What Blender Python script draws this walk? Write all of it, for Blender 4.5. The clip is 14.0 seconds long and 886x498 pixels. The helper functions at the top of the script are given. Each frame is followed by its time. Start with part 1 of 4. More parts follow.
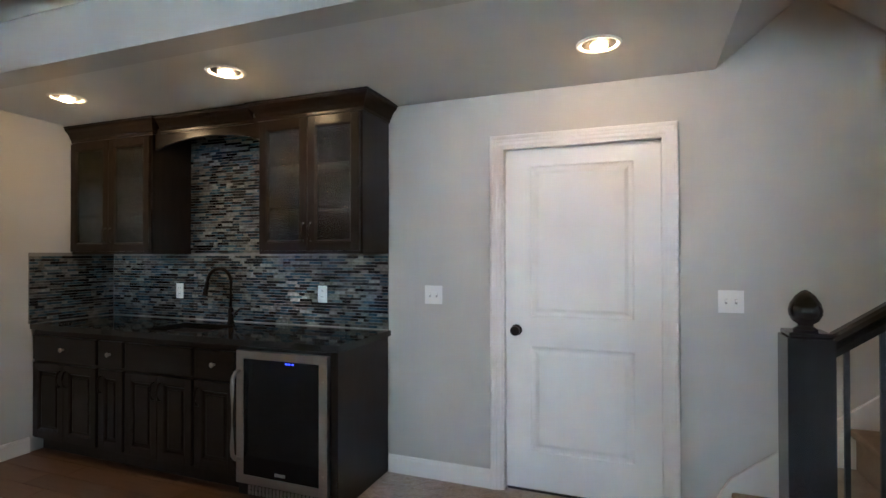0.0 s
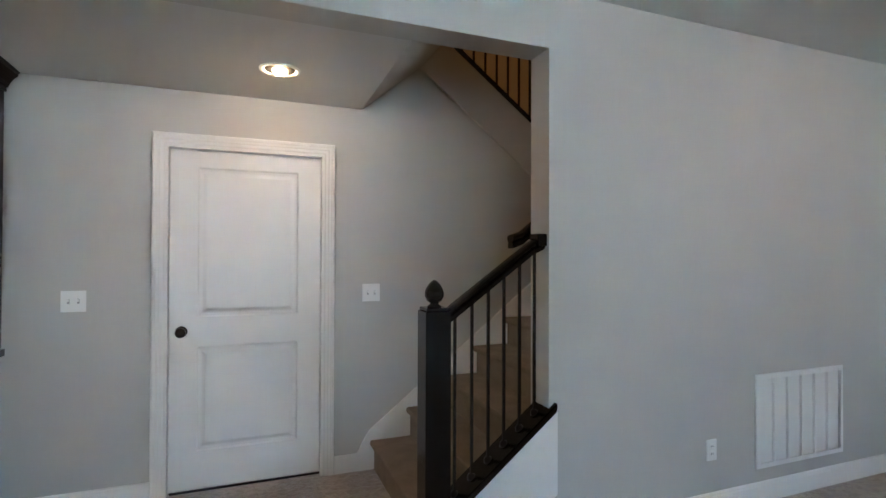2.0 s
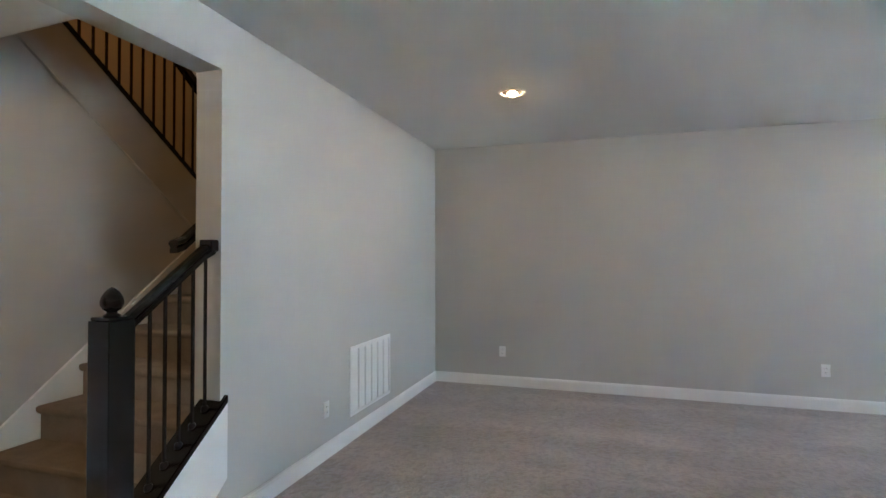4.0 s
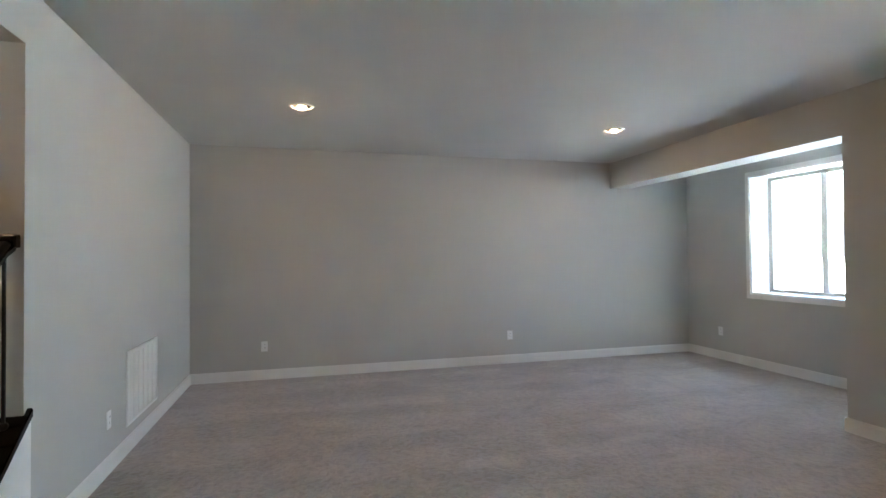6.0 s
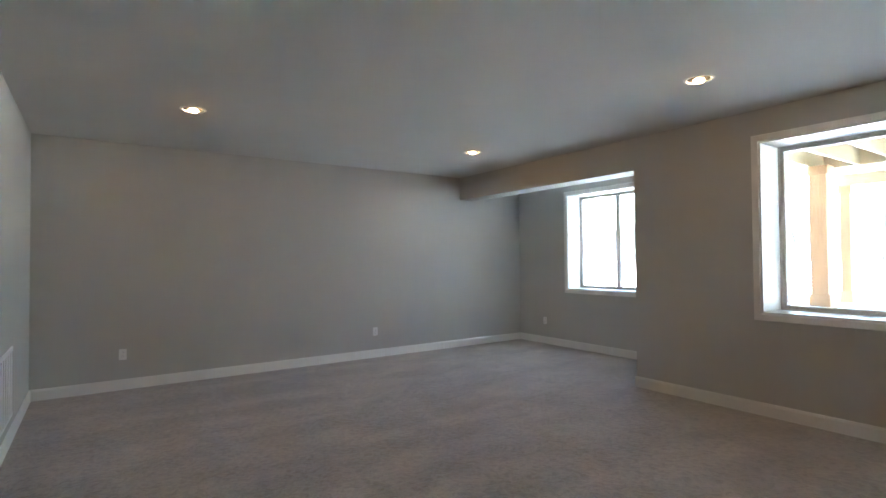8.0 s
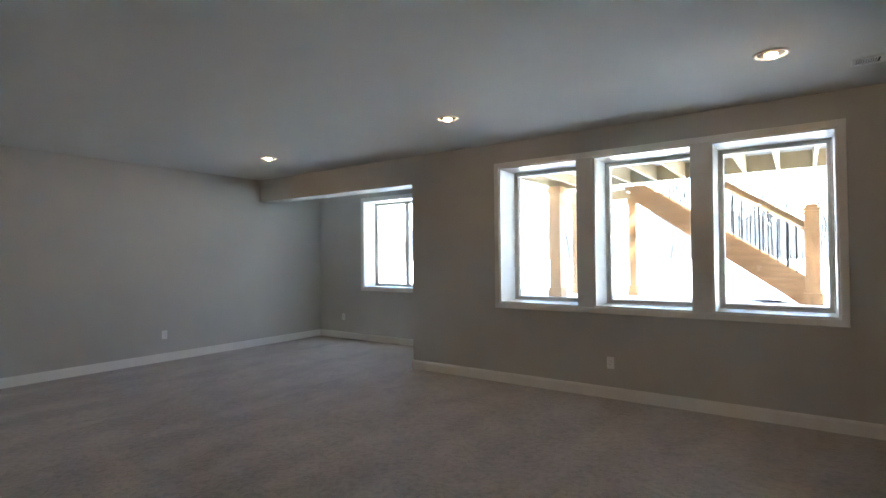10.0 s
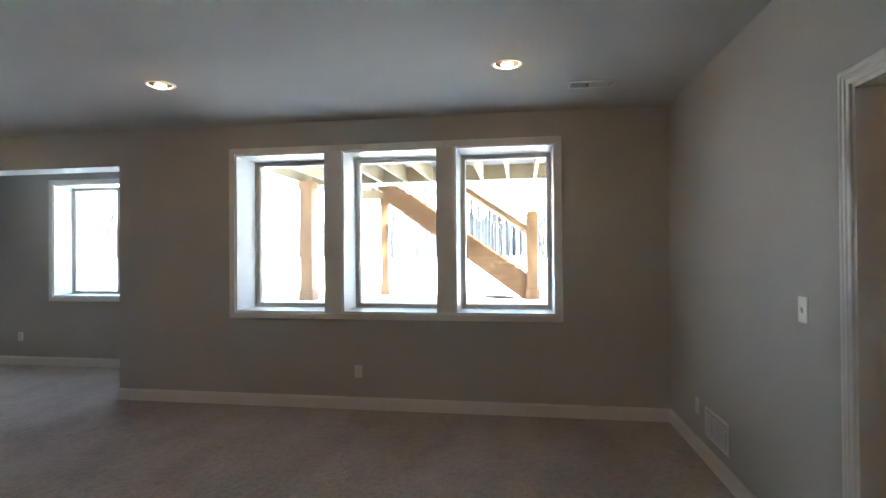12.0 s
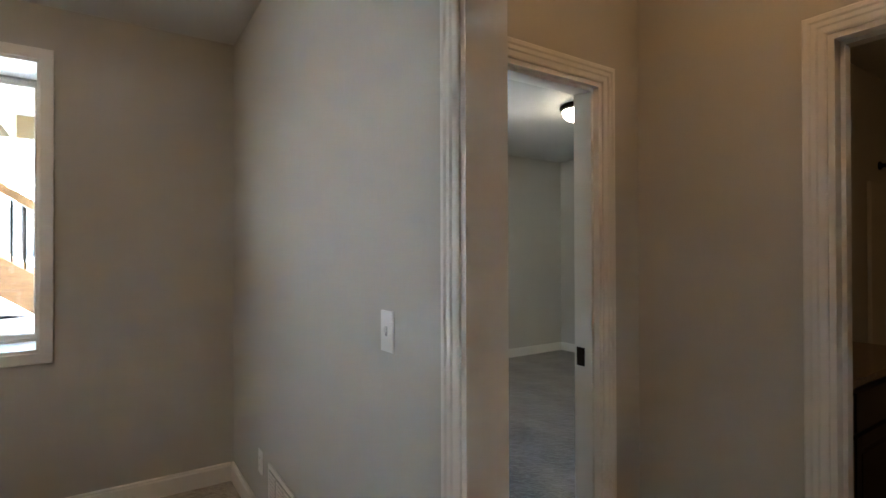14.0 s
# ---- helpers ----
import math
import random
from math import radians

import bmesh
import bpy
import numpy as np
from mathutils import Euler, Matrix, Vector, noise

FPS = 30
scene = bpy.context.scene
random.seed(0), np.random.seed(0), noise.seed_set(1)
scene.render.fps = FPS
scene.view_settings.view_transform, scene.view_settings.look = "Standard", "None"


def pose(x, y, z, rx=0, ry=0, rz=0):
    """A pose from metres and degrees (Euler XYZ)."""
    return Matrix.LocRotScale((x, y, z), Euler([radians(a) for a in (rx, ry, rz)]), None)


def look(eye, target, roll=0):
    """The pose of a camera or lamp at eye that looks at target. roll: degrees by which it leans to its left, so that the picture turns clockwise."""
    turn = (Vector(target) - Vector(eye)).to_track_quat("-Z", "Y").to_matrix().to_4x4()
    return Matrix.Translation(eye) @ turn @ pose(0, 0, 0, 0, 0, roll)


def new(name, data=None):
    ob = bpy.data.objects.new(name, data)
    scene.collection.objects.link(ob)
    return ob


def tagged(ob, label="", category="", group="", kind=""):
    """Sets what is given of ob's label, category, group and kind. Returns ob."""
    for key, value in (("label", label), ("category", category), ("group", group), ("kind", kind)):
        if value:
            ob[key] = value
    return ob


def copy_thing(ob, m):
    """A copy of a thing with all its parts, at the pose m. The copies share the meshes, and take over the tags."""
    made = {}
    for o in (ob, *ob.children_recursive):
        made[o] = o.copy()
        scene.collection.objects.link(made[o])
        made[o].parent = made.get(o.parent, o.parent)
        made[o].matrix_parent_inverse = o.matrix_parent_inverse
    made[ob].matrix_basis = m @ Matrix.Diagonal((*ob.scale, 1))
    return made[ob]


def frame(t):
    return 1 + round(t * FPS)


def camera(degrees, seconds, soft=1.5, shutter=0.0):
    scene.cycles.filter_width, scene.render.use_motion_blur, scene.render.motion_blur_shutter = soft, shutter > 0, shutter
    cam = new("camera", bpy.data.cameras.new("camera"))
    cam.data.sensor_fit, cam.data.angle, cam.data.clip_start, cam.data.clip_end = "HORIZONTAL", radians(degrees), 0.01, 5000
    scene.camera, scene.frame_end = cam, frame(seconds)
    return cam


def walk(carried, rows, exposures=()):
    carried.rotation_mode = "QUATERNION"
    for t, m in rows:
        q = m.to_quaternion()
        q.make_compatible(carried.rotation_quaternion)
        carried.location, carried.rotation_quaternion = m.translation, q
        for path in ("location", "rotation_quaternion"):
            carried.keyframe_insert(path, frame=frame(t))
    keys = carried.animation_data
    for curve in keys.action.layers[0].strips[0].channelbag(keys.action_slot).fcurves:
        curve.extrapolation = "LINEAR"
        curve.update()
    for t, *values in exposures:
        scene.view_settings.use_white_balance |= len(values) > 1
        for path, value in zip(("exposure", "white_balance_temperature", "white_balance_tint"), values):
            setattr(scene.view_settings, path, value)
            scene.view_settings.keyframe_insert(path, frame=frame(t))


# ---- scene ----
cam = camera(82.2, 14.0)
EXPOSURES = [(0.0, 5.32, 5660, 3), (1.2, 5.33, 5750, 3), (2.0, 5.13, 5780, 3), (3.0, 5.12, 5880, 3), (4.0, 5.42, 5930, 3), (7.0, 5.14, 6150, 3), (9.5, 4.63, 6080, 3), (12.5, 4.48, 6050, 3), (13.5, 4.8, 6150, 4), (14.0, 5.15, 6150, 4)]
PATH = [
    (0, (0.551, 0.512, 1.411), (-0.158, 2.381, 1.43), -0.1),
    (0.5, (0.512, 0.379, 1.416), (0.152, 2.346, 1.438), -0.1),
    (1, (0.488, 0.249, 1.42), (0.438, 2.248, 1.442), -0.0),
    (1.5, (0.393, 0.191, 1.433), (0.686, 2.169, 1.451), 0.0),
    (1.7, (0.336, 0.185, 1.432), (0.8, 2.13, 1.452), 0.2),
    (2, (0.236, 0.173, 1.418), (0.958, 2.038, 1.438), 0.2),
    (2.5, (0.054, 0.14, 1.407), (1.184, 1.79, 1.438), 0.1),
    (3, (-0.135, 0.148, 1.424), (1.337, 1.502, 1.454), 0.0),
    (3.5, (-0.35, 0.241, 1.414), (1.383, 1.239, 1.45), -0.0),
    (4, (-0.571, 0.35, 1.419), (1.332, 0.963, 1.456), -0.1),
    (6.5, (-1.265, 1.212, 1.394), (0.607, 0.509, 1.427), -0.5),
    (7, (-1.317, 1.426, 1.386), (0.492, 0.573, 1.423), -0.5),
    (7.2, (-1.338, 1.498, 1.379), (0.446, 0.594, 1.419), -0.5),
    (9.5, (-2.008, 1.924, 1.4), (-0.727, 0.388, 1.432), -0.4),
    (10, (-2.181, 1.941, 1.397), (-1.027, 0.308, 1.432), -0.5),
    (10.5, (-2.267, 1.925, 1.397), (-1.256, 0.2, 1.431), -0.4),
    (11, (-2.232, 1.844, 1.429), (-1.397, 0.026, 1.451), -0.3),
    (11.5, (-2.13, 1.7, 1.45), (-1.56, -0.217, 1.466), -0.4),
    (12, (-2.118, 1.439, 1.444), (-1.816, -0.538, 1.459), -0.4),
    (12.2, (-2.122, 1.324, 1.451), (-1.940, -0.667, 1.463), -0.4),
    (12.5, (-2.156, 1.118, 1.459), (-2.263, -0.879, 1.473), -0.4),
    (13, (-2.257, 0.804, 1.45), (-2.798, -1.121, 1.467), -0.4),
    (13.5, (-2.465, 0.519, 1.419), (-3.380, -1.260, 1.437), -0.25),
    (14, (-2.698, 0.232, 1.400), (-3.808, -1.431, 1.413), -0.15),
]
walk(cam, [(t, look(eye, target, roll)) for t, eye, target, roll in PATH], EXPOSURES)
# light levels: sky, sun, room bulbs, vestibule bulbs, upstairs bulb
SKY, SUN, BULB_W, HALL_W, UP_W = 0.15, 5.0, 6.6, 3.5, 16.0

# ---- world and light ----
SUN_AZ, SUN_EL = radians(285), radians(48)
world = bpy.data.worlds.new("world")
scene.world = world
world.use_nodes = True
wn = world.node_tree.nodes
sky = wn.new("ShaderNodeTexSky")
sky.sky_type = "NISHITA"
sky.sun_disc = False
sky.sun_elevation, sky.sun_rotation = SUN_EL, SUN_AZ
sky.air_density, sky.dust_density = 1.0, 2.0
wn["Background"].inputs["Strength"].default_value = SKY
world.node_tree.links.new(sky.outputs[0], wn["Background"].inputs["Color"])
sun_data = bpy.data.lights.new("sun", "SUN")
sun_data.energy, sun_data.angle, sun_data.color = SUN, radians(12.0), (1.0, 0.965, 0.91)
sun = new("sun", sun_data)
sun_dir = Vector((math.sin(SUN_AZ) * math.cos(SUN_EL), math.cos(SUN_AZ) * math.cos(SUN_EL), math.sin(SUN_EL)))
sun.matrix_world = look(sun_dir * 60, (0, 0, 0))


# ---- materials ----
def material(name, color, rough=0.6, metal=0.0, var=0.12, scale=6.0, fine=180.0, bump=0.05, spec=0.5, coat=0.0, island=0.0, per_object=0.0, dist=0.002, stretch=None, sheen=0.0, detail=5):
    m = bpy.data.materials.new(name)
    m.use_nodes = True
    nt = m.node_tree
    n, link = nt.nodes, nt.links.new
    b = n["Principled BSDF"]
    b.inputs["Roughness"].default_value = rough
    b.inputs["Metallic"].default_value = metal
    b.inputs["Specular IOR Level"].default_value = spec
    b.inputs["Coat Weight"].default_value = coat
    b.inputs["Sheen Weight"].default_value = sheen
    b.inputs["Sheen Roughness"].default_value = 0.5
    tc = n.new("ShaderNodeTexCoord")
    src = tc.outputs["Object"]
    if stretch:
        mp = n.new("ShaderNodeMapping")
        mp.inputs["Scale"].default_value = stretch
        link(src, mp.inputs["Vector"])
        src = mp.outputs["Vector"]
    big, small = n.new("ShaderNodeTexNoise"), n.new("ShaderNodeTexNoise")
    big.inputs["Scale"].default_value, big.inputs["Detail"].default_value = scale, detail
    small.inputs["Scale"].default_value, small.inputs["Detail"].default_value = fine, 3
    for t in (big, small):
        link(src, t.inputs["Vector"])
    add = n.new("ShaderNodeMath")
    add.operation = "ADD"
    link(big.outputs["Fac"], add.inputs[0])
    link(small.outputs["Fac"], add.inputs[1])
    val = add.outputs[0]
    lo, hi = 0.55, 1.45
    if island or per_object:
        rnd = n.new("ShaderNodeNewGeometry").outputs["Random Per Island"] if island else n.new("ShaderNodeObjectInfo").outputs["Random"]
        mul = n.new("ShaderNodeMath")
        mul.operation = "MULTIPLY_ADD"
        link(rnd, mul.inputs[0])
        mul.inputs[1].default_value = island or per_object
        link(val, mul.inputs[2])
        val = mul.outputs[0]
        hi += island or per_object
    ramp = n.new("ShaderNodeMapRange")
    ramp.inputs["From Min"].default_value, ramp.inputs["From Max"].default_value = lo, hi
    ramp.inputs["To Min"].default_value, ramp.inputs["To Max"].default_value = 1 - var, 1 + var
    link(val, ramp.inputs["Value"])
    mix = n.new("ShaderNodeVectorMath")
    mix.operation = "SCALE"
    mix.inputs[0].default_value = color
    link(ramp.outputs[0], mix.inputs["Scale"])
    link(mix.outputs[0], b.inputs["Base Color"])
    if bump:
        bp = n.new("ShaderNodeBump")
        bp.inputs["Strength"].default_value, bp.inputs["Distance"].default_value = bump, dist
        link(add.outputs[0], bp.inputs["Height"])
        link(bp.outputs[0], b.inputs["Normal"])
    return m


def glow(name, color, strength):
    m = bpy.data.materials.new(name)
    m.use_nodes = True
    b = m.node_tree.nodes["Principled BSDF"]
    b.inputs["Base Color"].default_value = (0.8, 0.8, 0.78, 1)
    b.inputs["Emission Color"].default_value = (*color, 1)
    b.inputs["Emission Strength"].default_value = strength
    return m


def glass(name, rough, bump=0.0, color=(0.95, 0.97, 0.97)):
    m = bpy.data.materials.new(name)
    m.use_nodes = True
    nt = m.node_tree
    b = nt.nodes["Principled BSDF"]
    b.inputs["Base Color"].default_value = (*color, 1)
    b.inputs["Roughness"].default_value = rough
    b.inputs["Transmission Weight"].default_value = 1.0
    b.inputs["IOR"].default_value = 1.45
    if bump:
        tc, v, bp = nt.nodes.new("ShaderNodeTexCoord"), nt.nodes.new("ShaderNodeTexVoronoi"), nt.nodes.new("ShaderNodeBump")
        v.inputs["Scale"].default_value = 75
        bp.inputs["Strength"].default_value, bp.inputs["Distance"].default_value = bump, 0.007
        nt.links.new(tc.outputs["Object"], v.inputs["Vector"])
        nt.links.new(v.outputs["Distance"], bp.inputs["Height"])
        nt.links.new(bp.outputs[0], b.inputs["Normal"])
    return m


def palette(name, colors, rough, island, coat=0.0):
    """Tiles whose colour is picked from a few, piece by piece."""
    m = bpy.data.materials.new(name)
    m.use_nodes = True
    nt = m.node_tree
    b = nt.nodes["Principled BSDF"]
    rnd = nt.nodes.new("ShaderNodeNewGeometry").outputs["Random Per Island"] if island else nt.nodes.new("ShaderNodeObjectInfo").outputs["Random"]
    ramp = nt.nodes.new("ShaderNodeValToRGB")
    ramp.color_ramp.interpolation = "CONSTANT"
    el = ramp.color_ramp.elements
    while len(el) < len(colors):
        el.new(0.5)
    for i, c in enumerate(colors):
        el[i].position = i / len(colors)
        el[i].color = (*c, 1)
    nt.links.new(rnd, ramp.inputs[0])
    tc, ns = nt.nodes.new("ShaderNodeTexCoord"), nt.nodes.new("ShaderNodeTexNoise")
    ns.inputs["Scale"].default_value, ns.inputs["Detail"].default_value = 45, 4
    nt.links.new(tc.outputs["Object"], ns.inputs["Vector"])
    mr = nt.nodes.new("ShaderNodeMapRange")
    mr.inputs["From Min"].default_value, mr.inputs["From Max"].default_value = 0.3, 0.7
    mr.inputs["To Min"].default_value, mr.inputs["To Max"].default_value = 0.6, 1.4
    nt.links.new(ns.outputs["Fac"], mr.inputs["Value"])
    mx = nt.nodes.new("ShaderNodeVectorMath")
    mx.operation = "SCALE"
    nt.links.new(ramp.outputs[0], mx.inputs[0])
    nt.links.new(mr.outputs[0], mx.inputs["Scale"])
    nt.links.new(mx.outputs[0], b.inputs["Base Color"])
    b.inputs["Roughness"].default_value = rough
    b.inputs["Coat Weight"].default_value = coat
    return m


def carpet(name, color, lay, marks):
    """Cut pile: vacuum passes along one direction, brushed nap patches, creases and fine tufts."""
    m = bpy.data.materials.new(name)
    m.use_nodes = True
    nt = m.node_tree
    n, link = nt.nodes, nt.links.new
    b = n["Principled BSDF"]
    b.inputs["Roughness"].default_value = 0.95
    b.inputs["Specular IOR Level"].default_value = 0.1
    b.inputs["Sheen Weight"].default_value = 0.4
    b.inputs["Sheen Roughness"].default_value = 0.5
    tc = n.new("ShaderNodeTexCoord")

    def noise(scale, detail, stretch=(1, 1, 1), turn=0, distort=0.0):
        mp, t = n.new("ShaderNodeMapping"), n.new("ShaderNodeTexNoise")
        mp.inputs["Scale"].default_value = stretch
        mp.inputs["Rotation"].default_value = (0, 0, radians(turn))
        t.inputs["Scale"].default_value, t.inputs["Detail"].default_value = scale, detail
        t.inputs["Distortion"].default_value = distort
        link(tc.outputs["Object"], mp.inputs["Vector"])
        link(mp.outputs["Vector"], t.inputs["Vector"])
        return t.outputs["Fac"]

    def spread(value, lo, hi, amount):
        r = n.new("ShaderNodeMapRange")
        r.interpolation_type = "SMOOTHSTEP"
        r.inputs["From Min"].default_value, r.inputs["From Max"].default_value = lo, hi
        r.inputs["To Min"].default_value, r.inputs["To Max"].default_value = 1 - amount, 1 + amount
        link(value, r.inputs["Value"])
        return r.outputs[0]

    def times(a, c):
        k = n.new("ShaderNodeMath")
        k.operation = "MULTIPLY"
        link(a, k.inputs[0])
        link(c, k.inputs[1])
        return k.outputs[0]

    passes = spread(noise(1.0, 1, (2.6, 0.7, 1), lay, 0.6), 0.36, 0.64, marks * 0.45)
    nap = spread(noise(2.6, 4, (1, 1, 1), lay, 1.0), 0.32, 0.68, marks * 0.55)
    crease = noise(24.0, 4, (1, 1, 1), 0, 0.8)
    tuft = noise(170.0, 2)
    val = times(times(passes, nap), times(spread(crease, 0.3, 0.62, 0.14), spread(tuft, 0.3, 0.7, 0.16)))
    mix = n.new("ShaderNodeVectorMath")
    mix.operation = "SCALE"
    mix.inputs[0].default_value = color
    link(val, mix.inputs["Scale"])
    link(mix.outputs[0], b.inputs["Base Color"])
    bumps = None
    for height, strength, dist in ((crease, 0.6, 0.025), (tuft, 0.5, 0.006)):
        bp = n.new("ShaderNodeBump")
        bp.inputs["Strength"].default_value, bp.inputs["Distance"].default_value = strength, dist
        link(height, bp.inputs["Height"])
        if bumps:
            link(bumps, bp.inputs["Normal"])
        bumps = bp.outputs[0]
    link(bumps, b.inputs["Normal"])
    return m


WALL = material("greige_wall_paint", (0.55, 0.54, 0.505), 0.62, var=0.03, scale=1.6, fine=220, bump=0.05, dist=0.001)
CEIL = material("ceiling_paint", (0.68, 0.675, 0.65), 0.8, var=0.03, scale=2, fine=90, bump=0.15)
TRIM = material("white_trim_paint", (0.84, 0.83, 0.80), 0.38, var=0.02, scale=3, fine=60, bump=0)
DOORP = material("white_door_paint", (0.85, 0.84, 0.81), 0.42, var=0.015, scale=3, fine=120, bump=0)
BAFFLE = material("tan_lamp_baffle", (0.06, 0.05, 0.042), 0.6, var=0.05, bump=0)
# shade in switch wells and between register louvres is put into this grey
WELL = material("shaded_grey_plastic", (0.40, 0.40, 0.39), 0.5, var=0.05, bump=0)
PLATE = material("white_plastic", (0.86, 0.86, 0.84), 0.3, var=0.01, bump=0)
CARPET = carpet("taupe_carpet", (0.385, 0.335, 0.297), 35, 0.16)
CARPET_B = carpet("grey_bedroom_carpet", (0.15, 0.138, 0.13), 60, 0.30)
# browner than the room carpet, with lamp warmth put into the colour
STAIRC = material("lamp_warm_stair_carpet", (0.27, 0.215, 0.16), 0.95, var=0.25, scale=8, fine=220, bump=0.8, spec=0.1, dist=0.008)
ESPRESSO = material("espresso_stained_wood", (0.014, 0.0085, 0.006), 0.28, var=0.5, scale=4, fine=30, bump=0.03, spec=0.22, stretch=(8, 8, 1))
ESPRESSO_H = material("espresso_stained_wood_level_grain", (0.014, 0.0085, 0.006), 0.28, var=0.5, scale=4, fine=30, bump=0.03, spec=0.22, stretch=(1, 8, 8))
BLACKWOOD = material("black_stained_wood", (0.008, 0.0065, 0.006), 0.18, var=0.12, scale=6, fine=40, bump=0, spec=0.3)
IRON = material("black_iron", (0.012, 0.011, 0.011), 0.45, metal=0.4, var=0.2, bump=0.05)
BRONZE = material("oil_rubbed_bronze", (0.02, 0.015, 0.012), 0.35, metal=0.8, var=0.2, bump=0.02)
NICKEL = material("satin_nickel", (0.5, 0.47, 0.43), 0.3, metal=1.0, var=0.06, bump=0)
STEEL = material("brushed_steel", (0.42, 0.39, 0.36), 0.34, metal=1.0, var=0.1, scale=3, fine=60, bump=0.03, stretch=(1, 1, 30))
GRANITE = material("dark_polished_granite", (0.014, 0.014, 0.014), 0.08, var=0.9, scale=60, fine=240, bump=0, coat=0.3)
GRANITE_W = material("brown_polished_granite", (0.20, 0.15, 0.11), 0.15, var=0.7, scale=40, fine=200, bump=0)
GROUT = material("grey_grout", (0.22, 0.21, 0.195), 0.9, var=0.1, bump=0.1)
DARKGLASS = material("smoked_glass", (0.005, 0.005, 0.005), 0.06, var=0.1, bump=0, spec=0.25)
BLACKP = material("black_plastic", (0.01, 0.01, 0.01), 0.5, var=0.1, bump=0.02)
VINYL = material("taupe_vinyl_frame", (0.60, 0.57, 0.52), 0.45, var=0.03, bump=0)
SNOW = material("snow", (0.86, 0.88, 0.90), 0.8, var=0.04, scale=0.4, fine=14, bump=0.3, dist=0.03)
CEDAR = material("cedar_lumber", (0.30, 0.16, 0.068), 0.6, var=0.45, scale=3, fine=40, bump=0.12, stretch=(3, 6, 1))
CEDAR_H = material("cedar_lumber_level_grain", (0.30, 0.16, 0.068), 0.6, var=0.45, scale=3, fine=40, bump=0.12, stretch=(1, 6, 6))
PINE = material("treated_pine_lumber", (0.34, 0.265, 0.155), 0.7, var=0.28, scale=3, fine=40, bump=0.12, stretch=(5, 1, 5))
DECKB = material("weathered_deck_boards", (0.24, 0.23, 0.22), 0.8, var=0.25, scale=4, fine=40, bump=0.1, island=0.3)
BARK = material("grey_bark", (0.021, 0.02, 0.021), 0.9, var=0.3, scale=3, fine=30, bump=0.4, dist=0.02)
# bluish grey with the haze of distance mixed into the colour
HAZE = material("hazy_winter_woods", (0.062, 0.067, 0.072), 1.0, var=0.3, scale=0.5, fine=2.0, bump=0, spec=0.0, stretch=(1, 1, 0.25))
TAN = material("upper_stairwell_paint", (0.50, 0.40, 0.28), 0.7, var=0.03, bump=0.05)
PLANK = material("brown_wood_look_plank", (0.16, 0.095, 0.062), 0.4, var=0.42, scale=5, fine=60, bump=0.08, per_object=0.6, stretch=(1, 9, 1))
ACRYL = material("white_acrylic", (0.78, 0.76, 0.70), 0.2, var=0.02, bump=0)
SIDING = material("concrete_outer_wall", (0.4, 0.4, 0.38), 0.9, var=0.1, bump=0.2)
TARP = material("dark_tarpaulin", (0.02, 0.03, 0.06), 0.4, var=0.3, bump=0.2)
BLUE_LED = glow("blue_display", (0.01, 0.03, 1.0), 0.10)
BULB = glow("warm_bulb", (1.0, 0.62, 0.31), BULB_W)
BULB_HALL = glow("warm_hall_bulb", (1.0, 0.53, 0.22), HALL_W)
BULB_UP = glow("warm_upstairs_bulb", (1.0, 0.52, 0.2), UP_W)
BULB_BED = glow("frosted_lit_bowl", (1.0, 0.84, 0.62), 1.2)
PANE = glass("clear_window_glass", 0.0)
SEEDY = glass("seedy_textured_glass", 0.12, 1.0, (0.36, 0.40, 0.43))
TILES = [(0.014, 0.016, 0.019), (0.055, 0.09, 0.108), (0.155, 0.15, 0.132), (0.024, 0.036, 0.045), (0.09, 0.12, 0.128), (0.034, 0.03, 0.027), (0.21, 0.21, 0.195), (0.085, 0.08, 0.07), (0.034, 0.064, 0.082), (0.12, 0.118, 0.105), (0.02, 0.019, 0.02)]
TILE_O = palette("mosaic_glass_tile", TILES, 0.12, False, 0.3)
TILE_I = palette("mosaic_glass_tile_joined", TILES, 0.12, True, 0.3)


# ---- mesh helpers ----
def box(bm, x0, x1, y0, y1, z0, z1, bev=0.0, m=None):
    r = bmesh.ops.create_cube(bm, size=1)
    vs = r["verts"]
    for v in vs:
        v.co = Vector(((x0 + x1) / 2 + v.co.x * abs(x1 - x0), (y0 + y1) / 2 + v.co.y * abs(y1 - y0), (z0 + z1) / 2 + v.co.z * abs(z1 - z0)))
    es = list({e for v in vs for e in v.link_edges})
    if bev:
        got = bmesh.ops.bevel(bm, geom=es, offset=bev, segments=2, affect="EDGES", profile=0.6)
        vs = list({v for f in got["faces"] for v in f.verts} | {v for v in vs if v.is_valid})
    if m is not None:
        bmesh.ops.transform(bm, matrix=m, verts=vs)
    return vs


def boxed(x0, x1, y0, y1, z0, z1, bev=0.0):
    bm = bmesh.new()
    box(bm, x0, x1, y0, y1, z0, z1, bev)
    return bm


def tube(bm, a, b, r0, r1=None, n=12):
    a, b = Vector(a), Vector(b)
    d = b - a
    m = Matrix.Translation((a + b) / 2) @ d.to_track_quat("Z", "Y").to_matrix().to_4x4()
    bmesh.ops.create_cone(bm, cap_ends=True, segments=n, radius1=r0, radius2=r0 if r1 is None else r1, depth=d.length, matrix=m)


